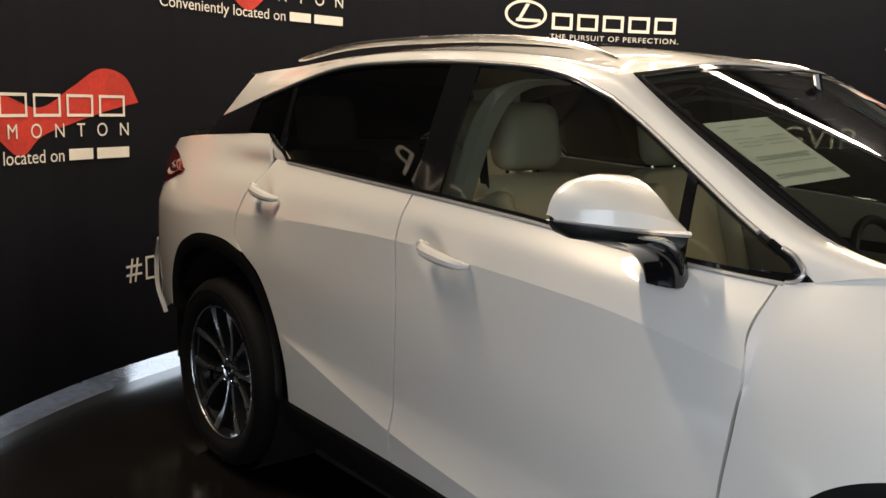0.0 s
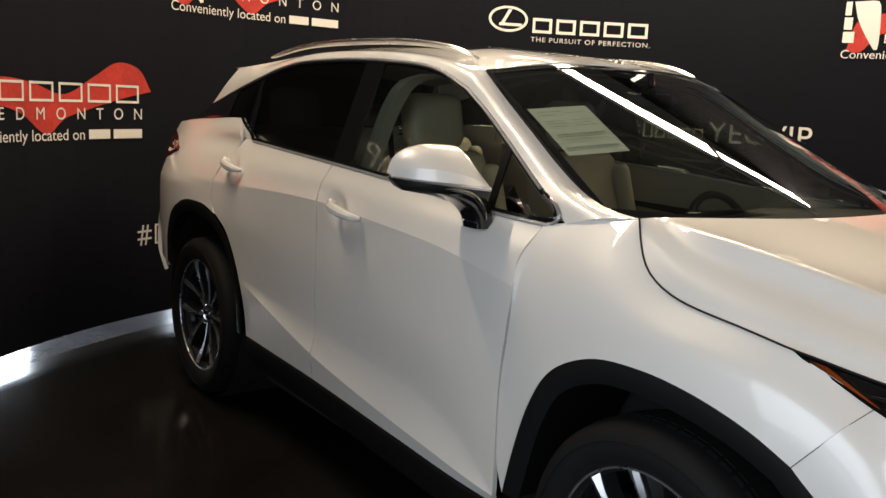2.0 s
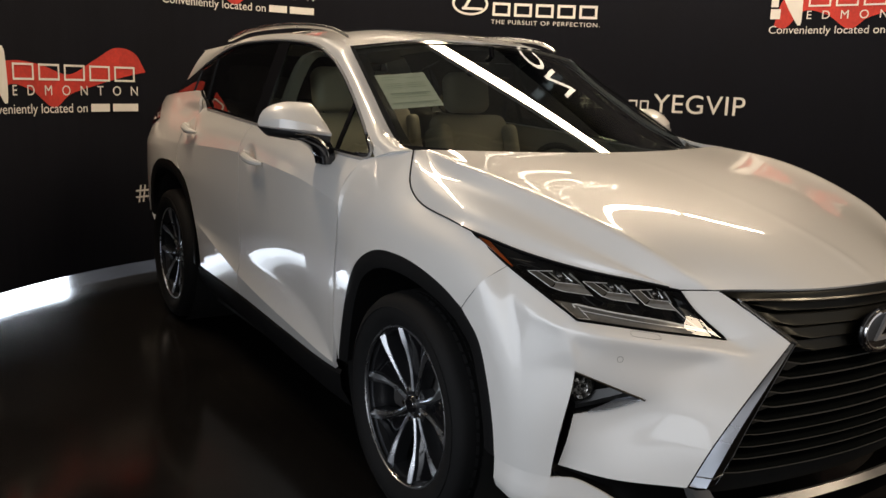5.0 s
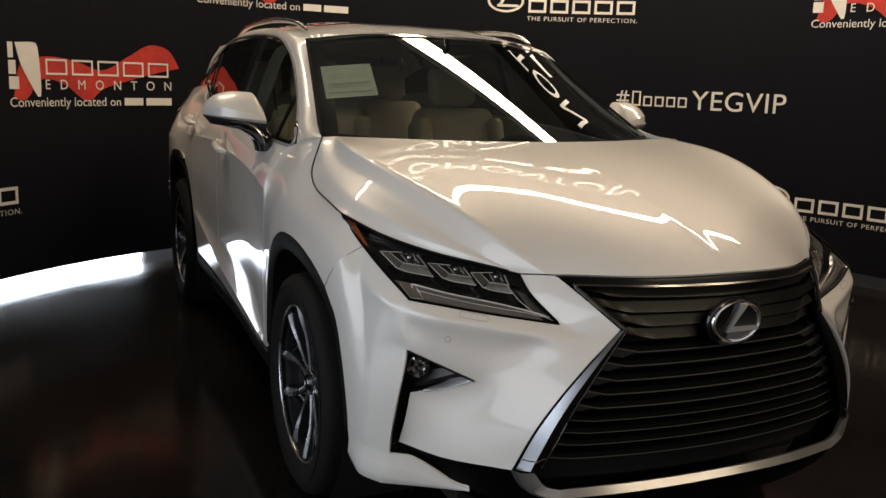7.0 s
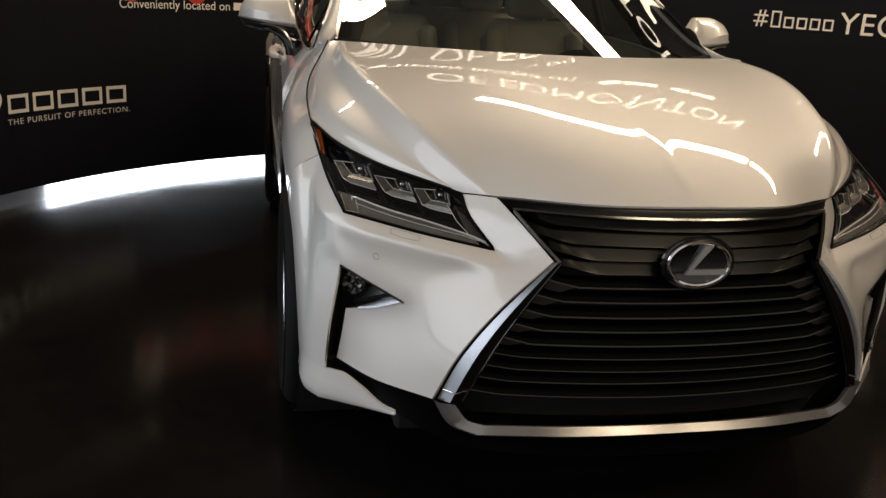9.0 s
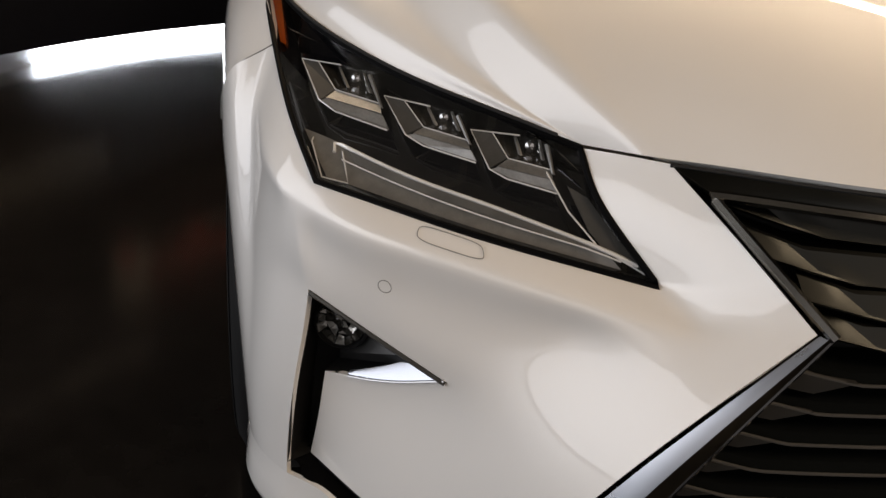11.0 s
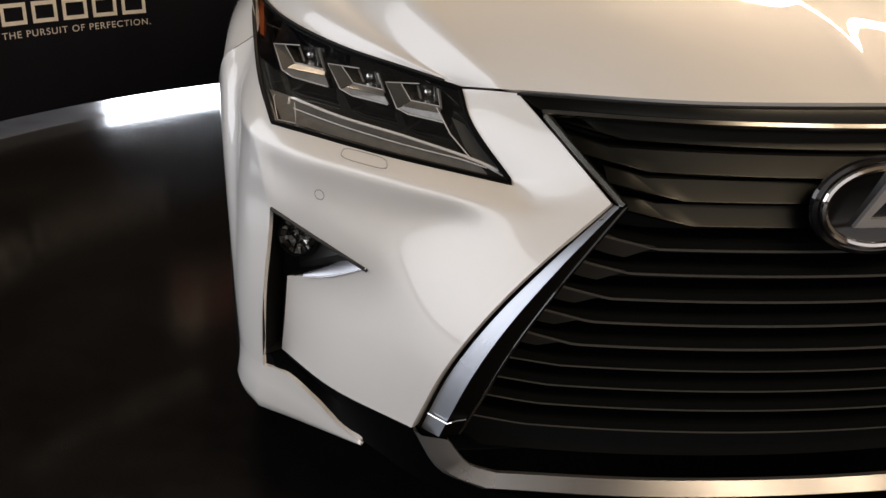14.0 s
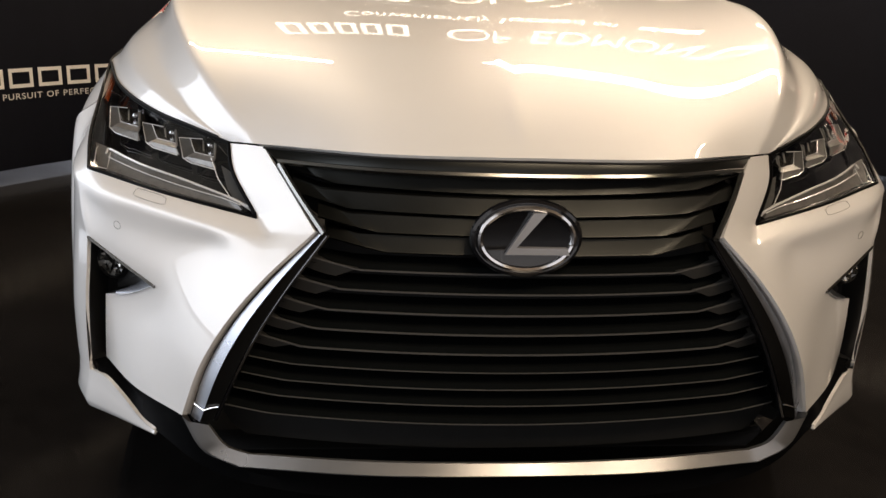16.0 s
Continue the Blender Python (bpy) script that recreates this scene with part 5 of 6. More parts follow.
for s in (1, -1):
    S = np.array((s, 1, 1))
    for nm, grid, m_, lb in (("front_window", pane(-0.20, 0.64, 0.008, lean1=-0.05), SIDEG, "lightly tinted front side window"), ("quarter_light", pane(0.655, 0.95, 0.008, lean0=-0.05), SIDEG, "small fixed quarter window"),
                             ("rear_window", pane(-1.18, -0.31, 0.008), PRIVACY, "dark privacy glass"), ("rear_quarter_glass", pane(-1.81, -1.185, 0.008), PRIVACY, "dark privacy glass")):
        part(nm, skin(sheet(grid * S), 0.004), m_, car, lb).visible_shadow = False
    up_k = np.array([belt(y) + (0.004, 0, 0.001) for y in np.linspace(-1.256, -1.10, 14)])
    dn_k = np.array([(side_x(max(y, -1.27), min(z_belt(y), p_[2])) + 0.001, y, min(z_belt(y) - 0.003, p_[2] - 0.001)) for y, p_ in zip(np.linspace(-1.262, -1.10, 14), up_k)])
    part("window_kink", skin(sheet(np.stack([dn_k, 0.5 * (dn_k + up_k) + (0.003, 0, 0), up_k], 0) * S), 0.008), PAINT, rear_doors[0 if s == 1 else 1])
    part("pillar_cover", skin(sheet(pane(-0.325, -0.195, -0.001, 6, 10) * S), 0.006), GLOSS, car, "gloss black pillar cover")
    part("pillar_cover", skin(sheet(pane(0.63, 0.66, 0.002, 4, 10, -0.05, -0.05) * S), 0.006), GLOSS, car, "gloss black window bar")
    part("pillar_cover", skin(sheet(pane(-1.2, -1.17, 0.003, 4, 10) * S), 0.004), GLOSS, car)
    part("pillar_cover", skin(sheet(pane(-1.83, -1.45, 0.002, 10, 8) * S), 0.006), GLOSS, car, "gloss black rear pillar panel")
    crn = np.array([(1 - k) * belt(y) + k * np.array((xw(y), y, zw(y))) + (0.001, 0, 0) for y, k in ((0.82, 0.02), (0.87, 0.05), (0.908, 0.18), (0.918, 0.52), (0.898, 0.86), (0.87, 0.90), (0.84, 0.91))])
    part("window_corner", tube(spl(crn, 28) * S, 0.0095, 8, False, 1.0), GLOSS, car, "rounded black corner of the window frame")
    crc = spl([belt(0.84) + (0.008, 0, -0.008), belt(0.885) + (0.008, 0, -0.006), crn[2] + (0.007, 0.012, -0.006), crn[3] + (0.006, 0.014, 0.002), crn[4] + (0.005, 0.010, 0.010), crn[5] + (0.004, 0.004, 0.008)], 24)
    part("window_chrome", tube(crc * S, 0.0052, 6), BARM, car, "chrome strip round the window corner")
    low_line = np.array([belt(y) + (0.004, 0, -0.002) for y in np.concatenate([np.linspace(0.90, -1.10, 50), np.linspace(-1.115, -1.258, 14)])])
    part("belt_moulding", tube(low_line * S, 0.0075, 6, False, 1.2), GLOSS, car, "black belt moulding")
    part("belt_chrome", tube((low_line[:50] + (0.006, 0, -0.007)) * S, 0.0058, 6), BARM, car, "thin chrome belt strip")
    part("window_chrome", tube((wl[6:66] + (0.004, 0, -0.006)) * S, 0.0058, 6), BARM, car, "chrome strip over the side windows")
    part("window_seal", tube((wl[4:70] + (0.0, 0, -0.016)) * S, 0.008, 6), GLOSS, car)

# rear window and spoiler
rw = loft([spl([(0.60, -1.64, 1.565), (0, -1.74, 1.592), (-0.60, -1.64, 1.565)], 20), spl([(0.66, -1.83, 1.40), (0, -1.97, 1.42), (-0.66, -1.83, 1.40)], 20), spl([(0.72, -2.19, 1.275), (0, -2.26, 1.275), (-0.72, -2.19, 1.275)], 20)], 12)
part("back_window", skin(sheet(rw), 0.004), PRIVACY, car, "dark back window")
sp = [spl([(0.622, -1.60, 1.583), (0, -1.70, 1.614), (-0.622, -1.60, 1.583)], 24), spl([(0.628, -1.668, 1.578), (0, -1.80, 1.606), (-0.628, -1.668, 1.578)], 24), spl([(0.60, -1.64, 1.555), (0, -1.76, 1.58), (-0.60, -1.64, 1.555)], 24)]
part("spoiler", skin(sheet(np.stack(sp, 0)), 0, out=(0, -1.2, 1.3)), PAINT, car)

# door mirrors
for s in (1, -1):
    S = np.array((s, 1, 1))
    hgt = pchip([0, 0.14, 0.45, 0.72, 0.90, 0.97, 1.0], [0.60, 1.0, 0.97, 0.82, 0.56, 0.30, 0.06])
    nose = pchip([0, 0.3, 0.7, 0.92, 1.0], [0.700, 0.688, 0.640, 0.570, 0.512])
    cap, low_ = [], []
    for u in np.linspace(0, 1, 30):
        x = 0.866 + 0.216 * u
        yr, yf, zb, hh = 0.535 - 0.045 * u, nose(u), 1.232 + 0.020 * u, 0.108 * hgt(u)
        D_ = yf - yr
        cf = 0.14 + 0.34 * u                      # height of the crease across the cap
        k0 = (yf - 0.010 * (1 - 0.5 * u), zb + cf * hh)
        up_ = spl([k0, (yr + 0.62 * D_, zb + (cf + 0.62 * (1 - cf)) * hh), (yr + 0.34 * D_, zb + 0.94 * hh), (yr + 0.12 * D_, zb + hh), (yr, zb + 0.97 * hh)], 14)
        prof = chain(spl([(yf, zb), k0], 4), up_)
        cap.append([(x, a_, b_) for a_, b_ in prof])
        d = 0.050 * (1 - 0.30 * u) * min(1.0, (1 - u) * 8 + 0.2)
        prof = spl([(yf - 0.002, zb - 0.003), (yf - 0.008, zb - 0.6 * d), (yr + 0.66 * D_, zb - d), (yr, zb - 0.8 * d)], 10)
        low_.append([(x, a_, b_) for a_, b_ in prof])
    mir = part("door_mirror", skin(sheet(np.array(cap) * S), 0.006, out=tuple(np.array((0.96, 0.52, 1.22)) * S)), PAINT, car, "white door mirror cap with a chrome line", angle=24)
    part("mirror_base", skin(sheet(np.array(low_) * S), 0.004, out=tuple(np.array((0.96, 0.52, 1.26)) * S)), SATINB, mir, "black mirror underside", angle=60)
    line = np.array([r[0] for r in cap]) + (0, 0.0015, -0.003)
    part("mirror_chrome", tube(line * S, [0.0075 - 0.004 * n_ / 29 for n_ in range(30)], 6), BARM, mir, "chrome line along the mirror")
    back = np.array([[(r[-1][0], r[-1][1] + 0.010, z) for z in np.linspace(low_[i][-1][2], r[-1][2], 5)] for i, r in enumerate(cap)])
    part("mirror_glass", skin(sheet(back * S), 0), CHROME, mir, "mirror glass")
    secs = []
    for (cx, cy, cz, wx, wy) in ((0.935, 0.618, 1.214, 0.078, 0.056), (0.902, 0.632, 1.194, 0.054, 0.054), (0.880, 0.645, 1.168, 0.040, 0.050), (0.871, 0.652, 1.142, 0.034, 0.046), (0.866, 0.655, 1.114, 0.034, 0.042)):
        secs.append([(cx + wx * math.copysign(abs(math.cos(g)) ** 0.5, math.cos(g)), cy + wy * math.copysign(abs(math.sin(g)) ** 0.5, math.sin(g)), cz) for g in np.linspace(0, 2 * math.pi, 21)])
    part("mirror_arm", skin(sheet(loft([np.array(q) for q in secs], 12) * S), 0, out=tuple(np.array((0.88, 0.65, 1.16)) * S)), GLOSS, mir, "gloss black mirror foot", angle=40)
    part("mirror_arm_trim", tube(spl([(1.00, 0.668, 1.228), (0.945, 0.682, 1.222), (0.905, 0.690, 1.202), (0.884, 0.698, 1.172), (0.876, 0.700, 1.142)], 16) * S, [0.004 + 0.010 * math.sin(math.pi * min(1.0, n_ / 15)) ** 0.7 for n_ in range(16)], 8, False, 0.6), SATIN, mir, "chrome edge of the mirror foot")

# door handles
for s in (1, -1):
    S = np.array((s, 1, 1))
    for door, a, b in ((front_doors, (0.908, -0.245, 1.092), (0.918, 0.052, 1.056)), (rear_doors, (0.888, -1.252, 1.160), (0.898, -1.00, 1.124))):
        a, b = np.array(a), np.array(b)
        a = a + 0.36 * (b - a)
        pts_ = spl([a + (-0.012, 0, 0.004), a + 0.12 * (b - a) + (0.012, 0, 0.002), a + 0.5 * (b - a) + (0.018, 0, 0), a + 0.86 * (b - a) + (0.012, 0, 0), b + (-0.016, 0, -0.002)], 22)
        rr = [0.009 + 0.0105 * math.sin(math.pi * min(1, (i + 2) / 22)) ** 0.5 for i in range(22)]
        d = door[0 if s == 1 else 1]
        part("door_handle", tube(pts_ * S, rr, 10, False, 1.1, (1, 0, 0)), PAINT, d)
        kp = a + (0.006, -0.004, 0.008)
        lk = part("key_plate", turned([(0.0005, 0.004), (0.012, 0.003), (0.016, -0.006)], 16), PAINT, d)
        lk.matrix_local = pose(kp[0] * s, kp[1], kp[2], 0, 0, 0 if s == 1 else 180)

# cabin
cab = part("cabin_floor", rbox(1.5, 2.9, 0.04, 0.01, 1, (0, -0.35, 0.42)), DASH, car, "dark cabin floor")
dash = []
for x in np.linspace(-0.74, 0.74, 25):
    f_ = 1 - 0.12 * (x / 0.74) ** 2
    dash.append([(x, 1.25 * f_, 1.165), (x, 0.98 * f_, 1.155), (x, 0.83 * f_, 1.12), (x, 0.80 * f_, 1.02), (x, 0.86 * f_, 0.85), (x, 0.95, 0.60)])
part("dashboard", skin(sheet(np.array(dash)), 0, out=(0, 1.2, 0.8)), DASH, car, "dark dashboard")
part("dash_hood", rbox(0.36, 0.16, 0.05, 0.022, 3, (-0.38, 0.84, 1.12)), DASH, car)
part("centre_screen", rbox(0.30, 0.025, 0.13, 0.008, 2, (0.0, 0.83, 1.09)), GLOSS, car, "black centre screen")
wheel_ring = np.array([(-0.38 + 0.19 * math.cos(g), 0.60 - 0.19 * math.sin(g) * 0.38, 0.99 + 0.19 * math.sin(g) * 0.92) for g in np.linspace(0, 2 * math.pi, 40, endpoint=False)])
sw = part("steering_wheel", tube(wheel_ring, 0.015, 8, True, 1, (0, 1, 0.3)), DASH, car, "dark steering wheel")
part("steering_hub", rbox(0.17, 0.06, 0.13, 0.025, 2, (-0.38, 0.63, 0.985)), DASH, sw)
part("steering_spoke", rbox(0.34, 0.03, 0.035, 0.012, 2, (-0.38, 0.625, 0.99)), SATIN, sw)


def seat(x, y, wide=0.50, head=True):
    base = part("seat", rbox(wide, 0.50, 0.17, 0.06, 4, (x, y + 0.06, 0.66)), CREAM, car, "cream leather seat")
    rot = Matrix.Rotation(radians(18), 4, "X")
    part("backrest", rbox(wide * 0.94, 0.14, 0.60, 0.06, 4, (x, y - 0.28, 0.98), rot), CREAM, base)
    for k in (-1, 1):
        part("bolster", rbox(0.09, 0.19, 0.52, 0.04, 3, (x + k * wide * 0.43, y - 0.25, 0.96), rot), CREAM, base)
        part("cushion_bolster", rbox(0.09, 0.48, 0.19, 0.04, 3, (x + k * wide * 0.44, y + 0.06, 0.68)), CREAM, base)
    if head:
        part("headrest", rbox(0.27, 0.12, 0.22, 0.055, 5, (x, y - 0.39, 1.385), Matrix.Rotation(radians(12), 4, "X")), CREAM, base)
        for k in (-0.07, 0.07):
            part("headrest_post", tube(np.array([(x + k, y - 0.39, 1.24), (x + k, y - 0.40, 1.33)]), 0.006, 6), CHROME, base)


seat(0.385, 0.12)
seat(-0.385, 0.12)
seat(0.42, -1.02, 0.52)
seat(-0.42, -1.02, 0.52)
for s in (1, -1):
    S = np.array((s, 1, 1))
    pt = spl([(0.60, 0.06, 1.555), (0.61, -0.05, 1.552), (0.625, -0.13, 1.52), (0.65, -0.175, 1.44), (0.69, -0.19, 1.32), (0.73, -0.19, 1.2), (0.76, -0.185, 1.1)], 26)
    if s == 1:
        part("pillar_trim", skin(sheet(np.stack([pt + (0.005, -0.05, -0.0), pt, pt + (-0.04, 0.012, -0.01)], 0) * S), 0.006), CREAMT, car, "cream centre pillar trim", angle=50)
    part("roof_trim", skin(sheet(loft([wl[:64] + (-0.035, 0, -0.02), il[:64] + (-0.06, -0.03, -0.03), il[:64] + (-0.09, -0.03, -0.03)], 6) * S), 0), DASH, car, "dark pillar trim", angle=60)
    dt = np.array([[(x_belt(y) - 0.05 - 0.03 * math.sin(math.pi * v), y, 0.55 + v * (z_belt(y) - 0.56)) for y in np.linspace(-1.15, 0.86, 24)] for v in np.linspace(0, 1, 8)])
    part("door_trim", skin(sheet(dt * S), 0), CREAMT, car, "cream door trim")
    belt_s = spl([(0.62, -0.22, 1.35), (0.60, -0.21, 1.15), (0.60, -0.2, 0.75)], 12) * S
    part("seat_belt", tube(belt_s, 0.02, 6, False, 0.1, (1, 0, 0)), DASH, car, "dark seat belt")
rl = rg.copy() * (0.96, 1, 1) - (0, 0.02, 0.035)
part("headliner", skin([sheet(rl), mirrored(sheet(rl))], 0, out=(0, -0.5, 2.4)), CREAMT, car, "cream headliner")
part("room_mirror", rbox(0.24, 0.03, 0.065, 0.012, 2, (0, 0.50, 1.50)), GLOSS, car, "black room mirror")
part("mirror_stem", tube(np.array([(0, 0.52, 1.52), (0, 0.50, 1.60)]), 0.012, 8), GLOSS, car)

# price sheet behind the windscreen
A_, B_, C_, D_ = np.array((0.600, 0.548, 1.467)), np.array((0.395, 0.594, 1.488)), np.array((0.444, 0.844, 1.362)), np.array((0.646, 0.795, 1.341))
A_, B_, C_, D_ = [q + (0, -0.012, -0.010) for q in (A_, B_, C_, D_)]
note = tagged(part("price_sheet", skin(sheet(np.array([[A_, B_], [D_, C_]])), 0.001, out=(0, 0, 1)), PAPER, None), "pale green printed price sheet taped inside the windscreen", "paper")
nn = np.cross(B_ - A_, D_ - A_)
nn = nn / np.linalg.norm(nn) * (0.0025 if nn[2] > 0 or np.cross(B_ - A_, D_ - A_)[2] > 0 else -0.0025)
for k, (u0, u1, v) in enumerate([(0.08, 0.5, 0.10), (0.08, 0.34, 0.17), (0.55, 0.9, 0.14), (0.10, 0.42, 0.30), (0.10, 0.44, 0.36), (0.10, 0.40, 0.42), (0.52, 0.9, 0.30), (0.52, 0.86, 0.36), (0.52, 0.9, 0.42), (0.10, 0.9, 0.58), (0.10, 0.84, 0.64), (0.1, 0.88, 0.70), (0.06, 0.94, 0.85)]):
    P_ = lambda u, v_: A_ + u * (B_ - A_) + v_ * (D_ - A_) + u * v_ * (C_ - B_ - D_ + A_) + nn
    h_ = 0.012 if k not in (9, 12) else 0.03
    part("print_bar", (np.array([P_(u0, v), P_(u1, v), P_(u1, v + h_), P_(u0, v + h_)]), [(0, 1, 2, 3)]), INK, note, smooth=False)

# ---- wheels ----
def wheel(y, side, spin):
    """A wheel with its tyre, five split spokes, bolts and brake; built along +x and turned for the left side."""
    hub = part("wheel", turned([(0.262, 0.088), (0.272, 0.094), (0.278, 0.088), (0.272, 0.078), (0.255, 0.07), (0.248, 0.0), (0.242, -0.09)], 64), ALLOYD, car, "dark alloy wheel with five bright split spokes")
    hub.matrix_local = Matrix.Translation((0.825 * side, y, 0.382)) @ Matrix.Rotation(0 if side > 0 else math.pi, 4, "Z") @ Matrix.Rotation(radians(spin * side), 4, "X")
    prof = [(0.270, 0.094), (0.290, 0.108), (0.315, 0.116), (0.345, 0.112), (0.366, 0.100), (0.377, 0.082), (0.381, 0.04), (0.382, 0.0), (0.381, -0.04), (0.375, -0.09), (0.345, -0.112), (0.270, -0.09)]
    part("tyre", turned(prof, 72), RUBBER, hub, "black rubber tyre")
    tread = []
    for k in range(60):
        g = 2 * math.pi * k / 60
        for x0, x1 in ((0.045, 0.10), (-0.03, 0.03)):
            c = [(x, (0.3835 - 0.25 * max(0, x - 0.06) - (0.012 if x > 0.09 else 0)) * math.cos(g + a), (0.3835 - 0.25 * max(0, x - 0.06) - (0.012 if x > 0.09 else 0)) * math.sin(g + a)) for x, a in ((x0, -0.04), (x1, -0.03), (x1, 0.045), (x0, 0.035))]
            i = [(p[0], p[1] * 0.975, p[2] * 0.975) for p in c]
            tread.append((np.array(c + i), [(0, 1, 2, 3), (0, 4, 5, 1), (1, 5, 6, 2), (2, 6, 7, 3), (3, 7, 4, 0)]))
    part("tread", join(*tread), RUBBER, hub, smooth=False)
    part("sidewall_line", tube(np.array([(0.115, 0.335 * math.cos(g), 0.335 * math.sin(g)) for g in np.linspace(0, 2 * math.pi, 64, endpoint=False)]), 0.002, 5, True, 1, (1, 0, 0)), RUBBER, hub)
    part("rim_edge", tube(np.array([(0.094, 0.268 * math.cos(g), 0.268 * math.sin(g)) for g in np.linspace(0, 2 * math.pi, 72, endpoint=False)]), 0.0035, 6, True, 1, (1, 0, 0)), ALLOY, hub, "bright rim edge")
    part("brake_disc", turned([(0.06, 0.0), (0.175, 0.0), (0.178, -0.012), (0.175, -0.024), (0.06, -0.024)], 48), STEEL, hub, "grey brake disc")
    part("hub_boss", turned([(0.0005, 0.062), (0.030, 0.061), (0.034, 0.055), (0.05, 0.05), (0.07, 0.045), (0.075, 0.0)], 40), ALLOYD, hub)
    part("hub_cap", turned([(0.0005, 0.069), (0.026, 0.067), (0.031, 0.06)], 28), GLOSS, hub, "round black hub cap with a bright ring")
    part("hub_ring", tube(np.array([(0.066, 0.024 * math.cos(g), 0.024 * math.sin(g)) for g in np.linspace(0, 2 * math.pi, 28, endpoint=False)]), 0.0018, 5, True, 1, (1, 0, 0)), CHROME, hub)
    for k in range(5):
        a = 2 * math.pi * k / 5
        d, e = np.array((0, math.cos(a), math.sin(a))), np.array((0, -math.sin(a), math.cos(a)))
        X = np.array((1.0, 0, 0))
        for q in (-1, 1):
            # one arm of the split spoke: slim at the hub, spreading into a raked blade at the rim
            c = [(0.045, 0.013, 0.056), (0.10, 0.024, 0.060), (0.155, 0.043, 0.067), (0.205, 0.070, 0.080), (0.256, 0.098, 0.088)]
            wi = [0.008, 0.007, 0.008, 0.019, 0.016]
            wo = [0.008, 0.007, 0.009, 0.016, 0.030]
            top = []
            for (r, o, x), w0, w1 in zip(spl(c, 16), np.interp(np.linspace(0, 4, 16), range(5), wi), np.interp(np.linspace(0, 4, 16), range(5), wo)):
                p = r * d + q * o * e + x * X
                top.append((p + q * w1 * e - 0.35 * w1 * X, p, p - q * w0 * e - 0.45 * w0 * X))
            top = np.array(top)
            arm = np.stack([top[:, 0] - 0.05 * X + 0.006 * q * e, top[:, 0] - 0.004 * X + 0.002 * q * e, top[:, 2] - 0.004 * X - 0.002 * q * e, top[:, 2] - 0.05 * X - 0.010 * q * e], 1)
            part("spoke", skin(sheet(arm), 0, out=(-0.05, 0, 0)), ALLOYD, hub)
            part("spoke_face", skin(sheet(top), 0.004, out=(-0.2, 0, 0)), ALLOY, hub, "machined bright spoke face", angle=12)
        # hollowed gloss-black blade between the two arms
        web = np.stack([[r * d + k_ * (o - 0.004) * e + (x - 0.010 - 0.022 * (1 - k_ * k_)) * X for r, o, x in spl([(0.05, 0.014, 0.056), (0.10, 0.024, 0.060), (0.16, 0.046, 0.068), (0.21, 0.066, 0.074), (0.255, 0.088, 0.078)], 10)] for k_ in (-1, -0.5, 0, 0.5, 1)], 1)
        part("spoke_web", skin(sheet(web), 0.008, out=(-0.2, 0, 0)), GLOSS, hub, "gloss black blade between the arms", angle=50)
        bo = part("wheel_bolt", turned([(0.0005, 0.062), (0.008, 0.061), (0.0095, 0.056), (0.0095, 0.04)], 6), CHROME, hub, smooth=False)
        a2 = a + math.pi / 5
        bo.matrix_local = Matrix.Translation((0, 0.052 * math.cos(a2), 0.052 * math.sin(a2)))
    return hub


for y, spin in ((1.395, 82), (-1.395, 60)):
    for s in (1, -1):
        wheel(y, s, spin)
        cal = part("brake_caliper", rbox(0.07, 0.10, 0.20, 0.02, 2, (0.81 * s, y - 0.155 if y > 0 else y + 0.155, 0.41)), STEEL, car, "grey brake caliper")
        liner = turned([(0.45, 0.0), (0.45, 0.30)], 40)
        ob = part("wheel_house", (liner[0], [f for f in liner[1]]), DARK, car)
        ob.matrix_local = Matrix.Translation((0.60 if s > 0 else -0.90, y, 0.43))

# ---- the round booth and the hall ----
def on_wall(x, z, start, off=0.004):
    """A spot on the inside of the wall: x metres to the right of the angle start (degrees)."""
    a = radians(start) - x / RW
    return (CX + (RW - off) * math.cos(a), CY + (RW - off) * math.sin(a), z)


def arc_prism(r0, r1, a0, a1, z0, z1, n):
    v, f = [], []
    for i in range(n + 1):
        a = radians(a0 + (a1 - a0) * i / n)
        for r, z in ((r0, z0), (r1, z0), (r1, z1), (r0, z1)):
            v.append((CX + r * math.cos(a), CY + r * math.sin(a), z))
    for i in range(n):
        for j in range(4):
            f.append((4 * i + j, 4 * i + (j + 1) % 4, 4 * i + 4 + (j + 1) % 4, 4 * i + 4 + j))
    f += [(0, 1, 2, 3), tuple(4 * n + j for j in (3, 2, 1, 0))]
    return np.array(v), f


WALL_A0, WALL_A1 = 2, -192
wall = tagged(part("wall_round", skin(arc_prism(RW, RW + 0.05, WALL_A0, WALL_A1, 0.085, 4.12, 194), 0, out=(CX, CY, 1.5)), FABRIC, None, angle=50), "black fabric banner wall curving round the car, printed with logos", "wall", kind="structure")
stage_pts = [(CX + 3.495 * math.cos(radians(a)), CY + 3.495 * math.sin(radians(a))) for a in np.linspace(0, -180, 120)] + [(CX - 3.495, 9.3), (CX + 3.495, 9.3)]
v = [(x, y, 0.0) for x, y in stage_pts] + [(x, y, -0.010) for x, y in stage_pts]
k = len(stage_pts)
stage = tagged(part("floor_stage", (np.array(v), [tuple(range(k))[::-1], tuple(range(k, 2 * k))] + [(i, (i + 1) % k, k + (i + 1) % k, k + i) for i in range(k)]), FLOORM, None, smooth=False), "glossy black stage floor under the car", "floor", kind="structure")
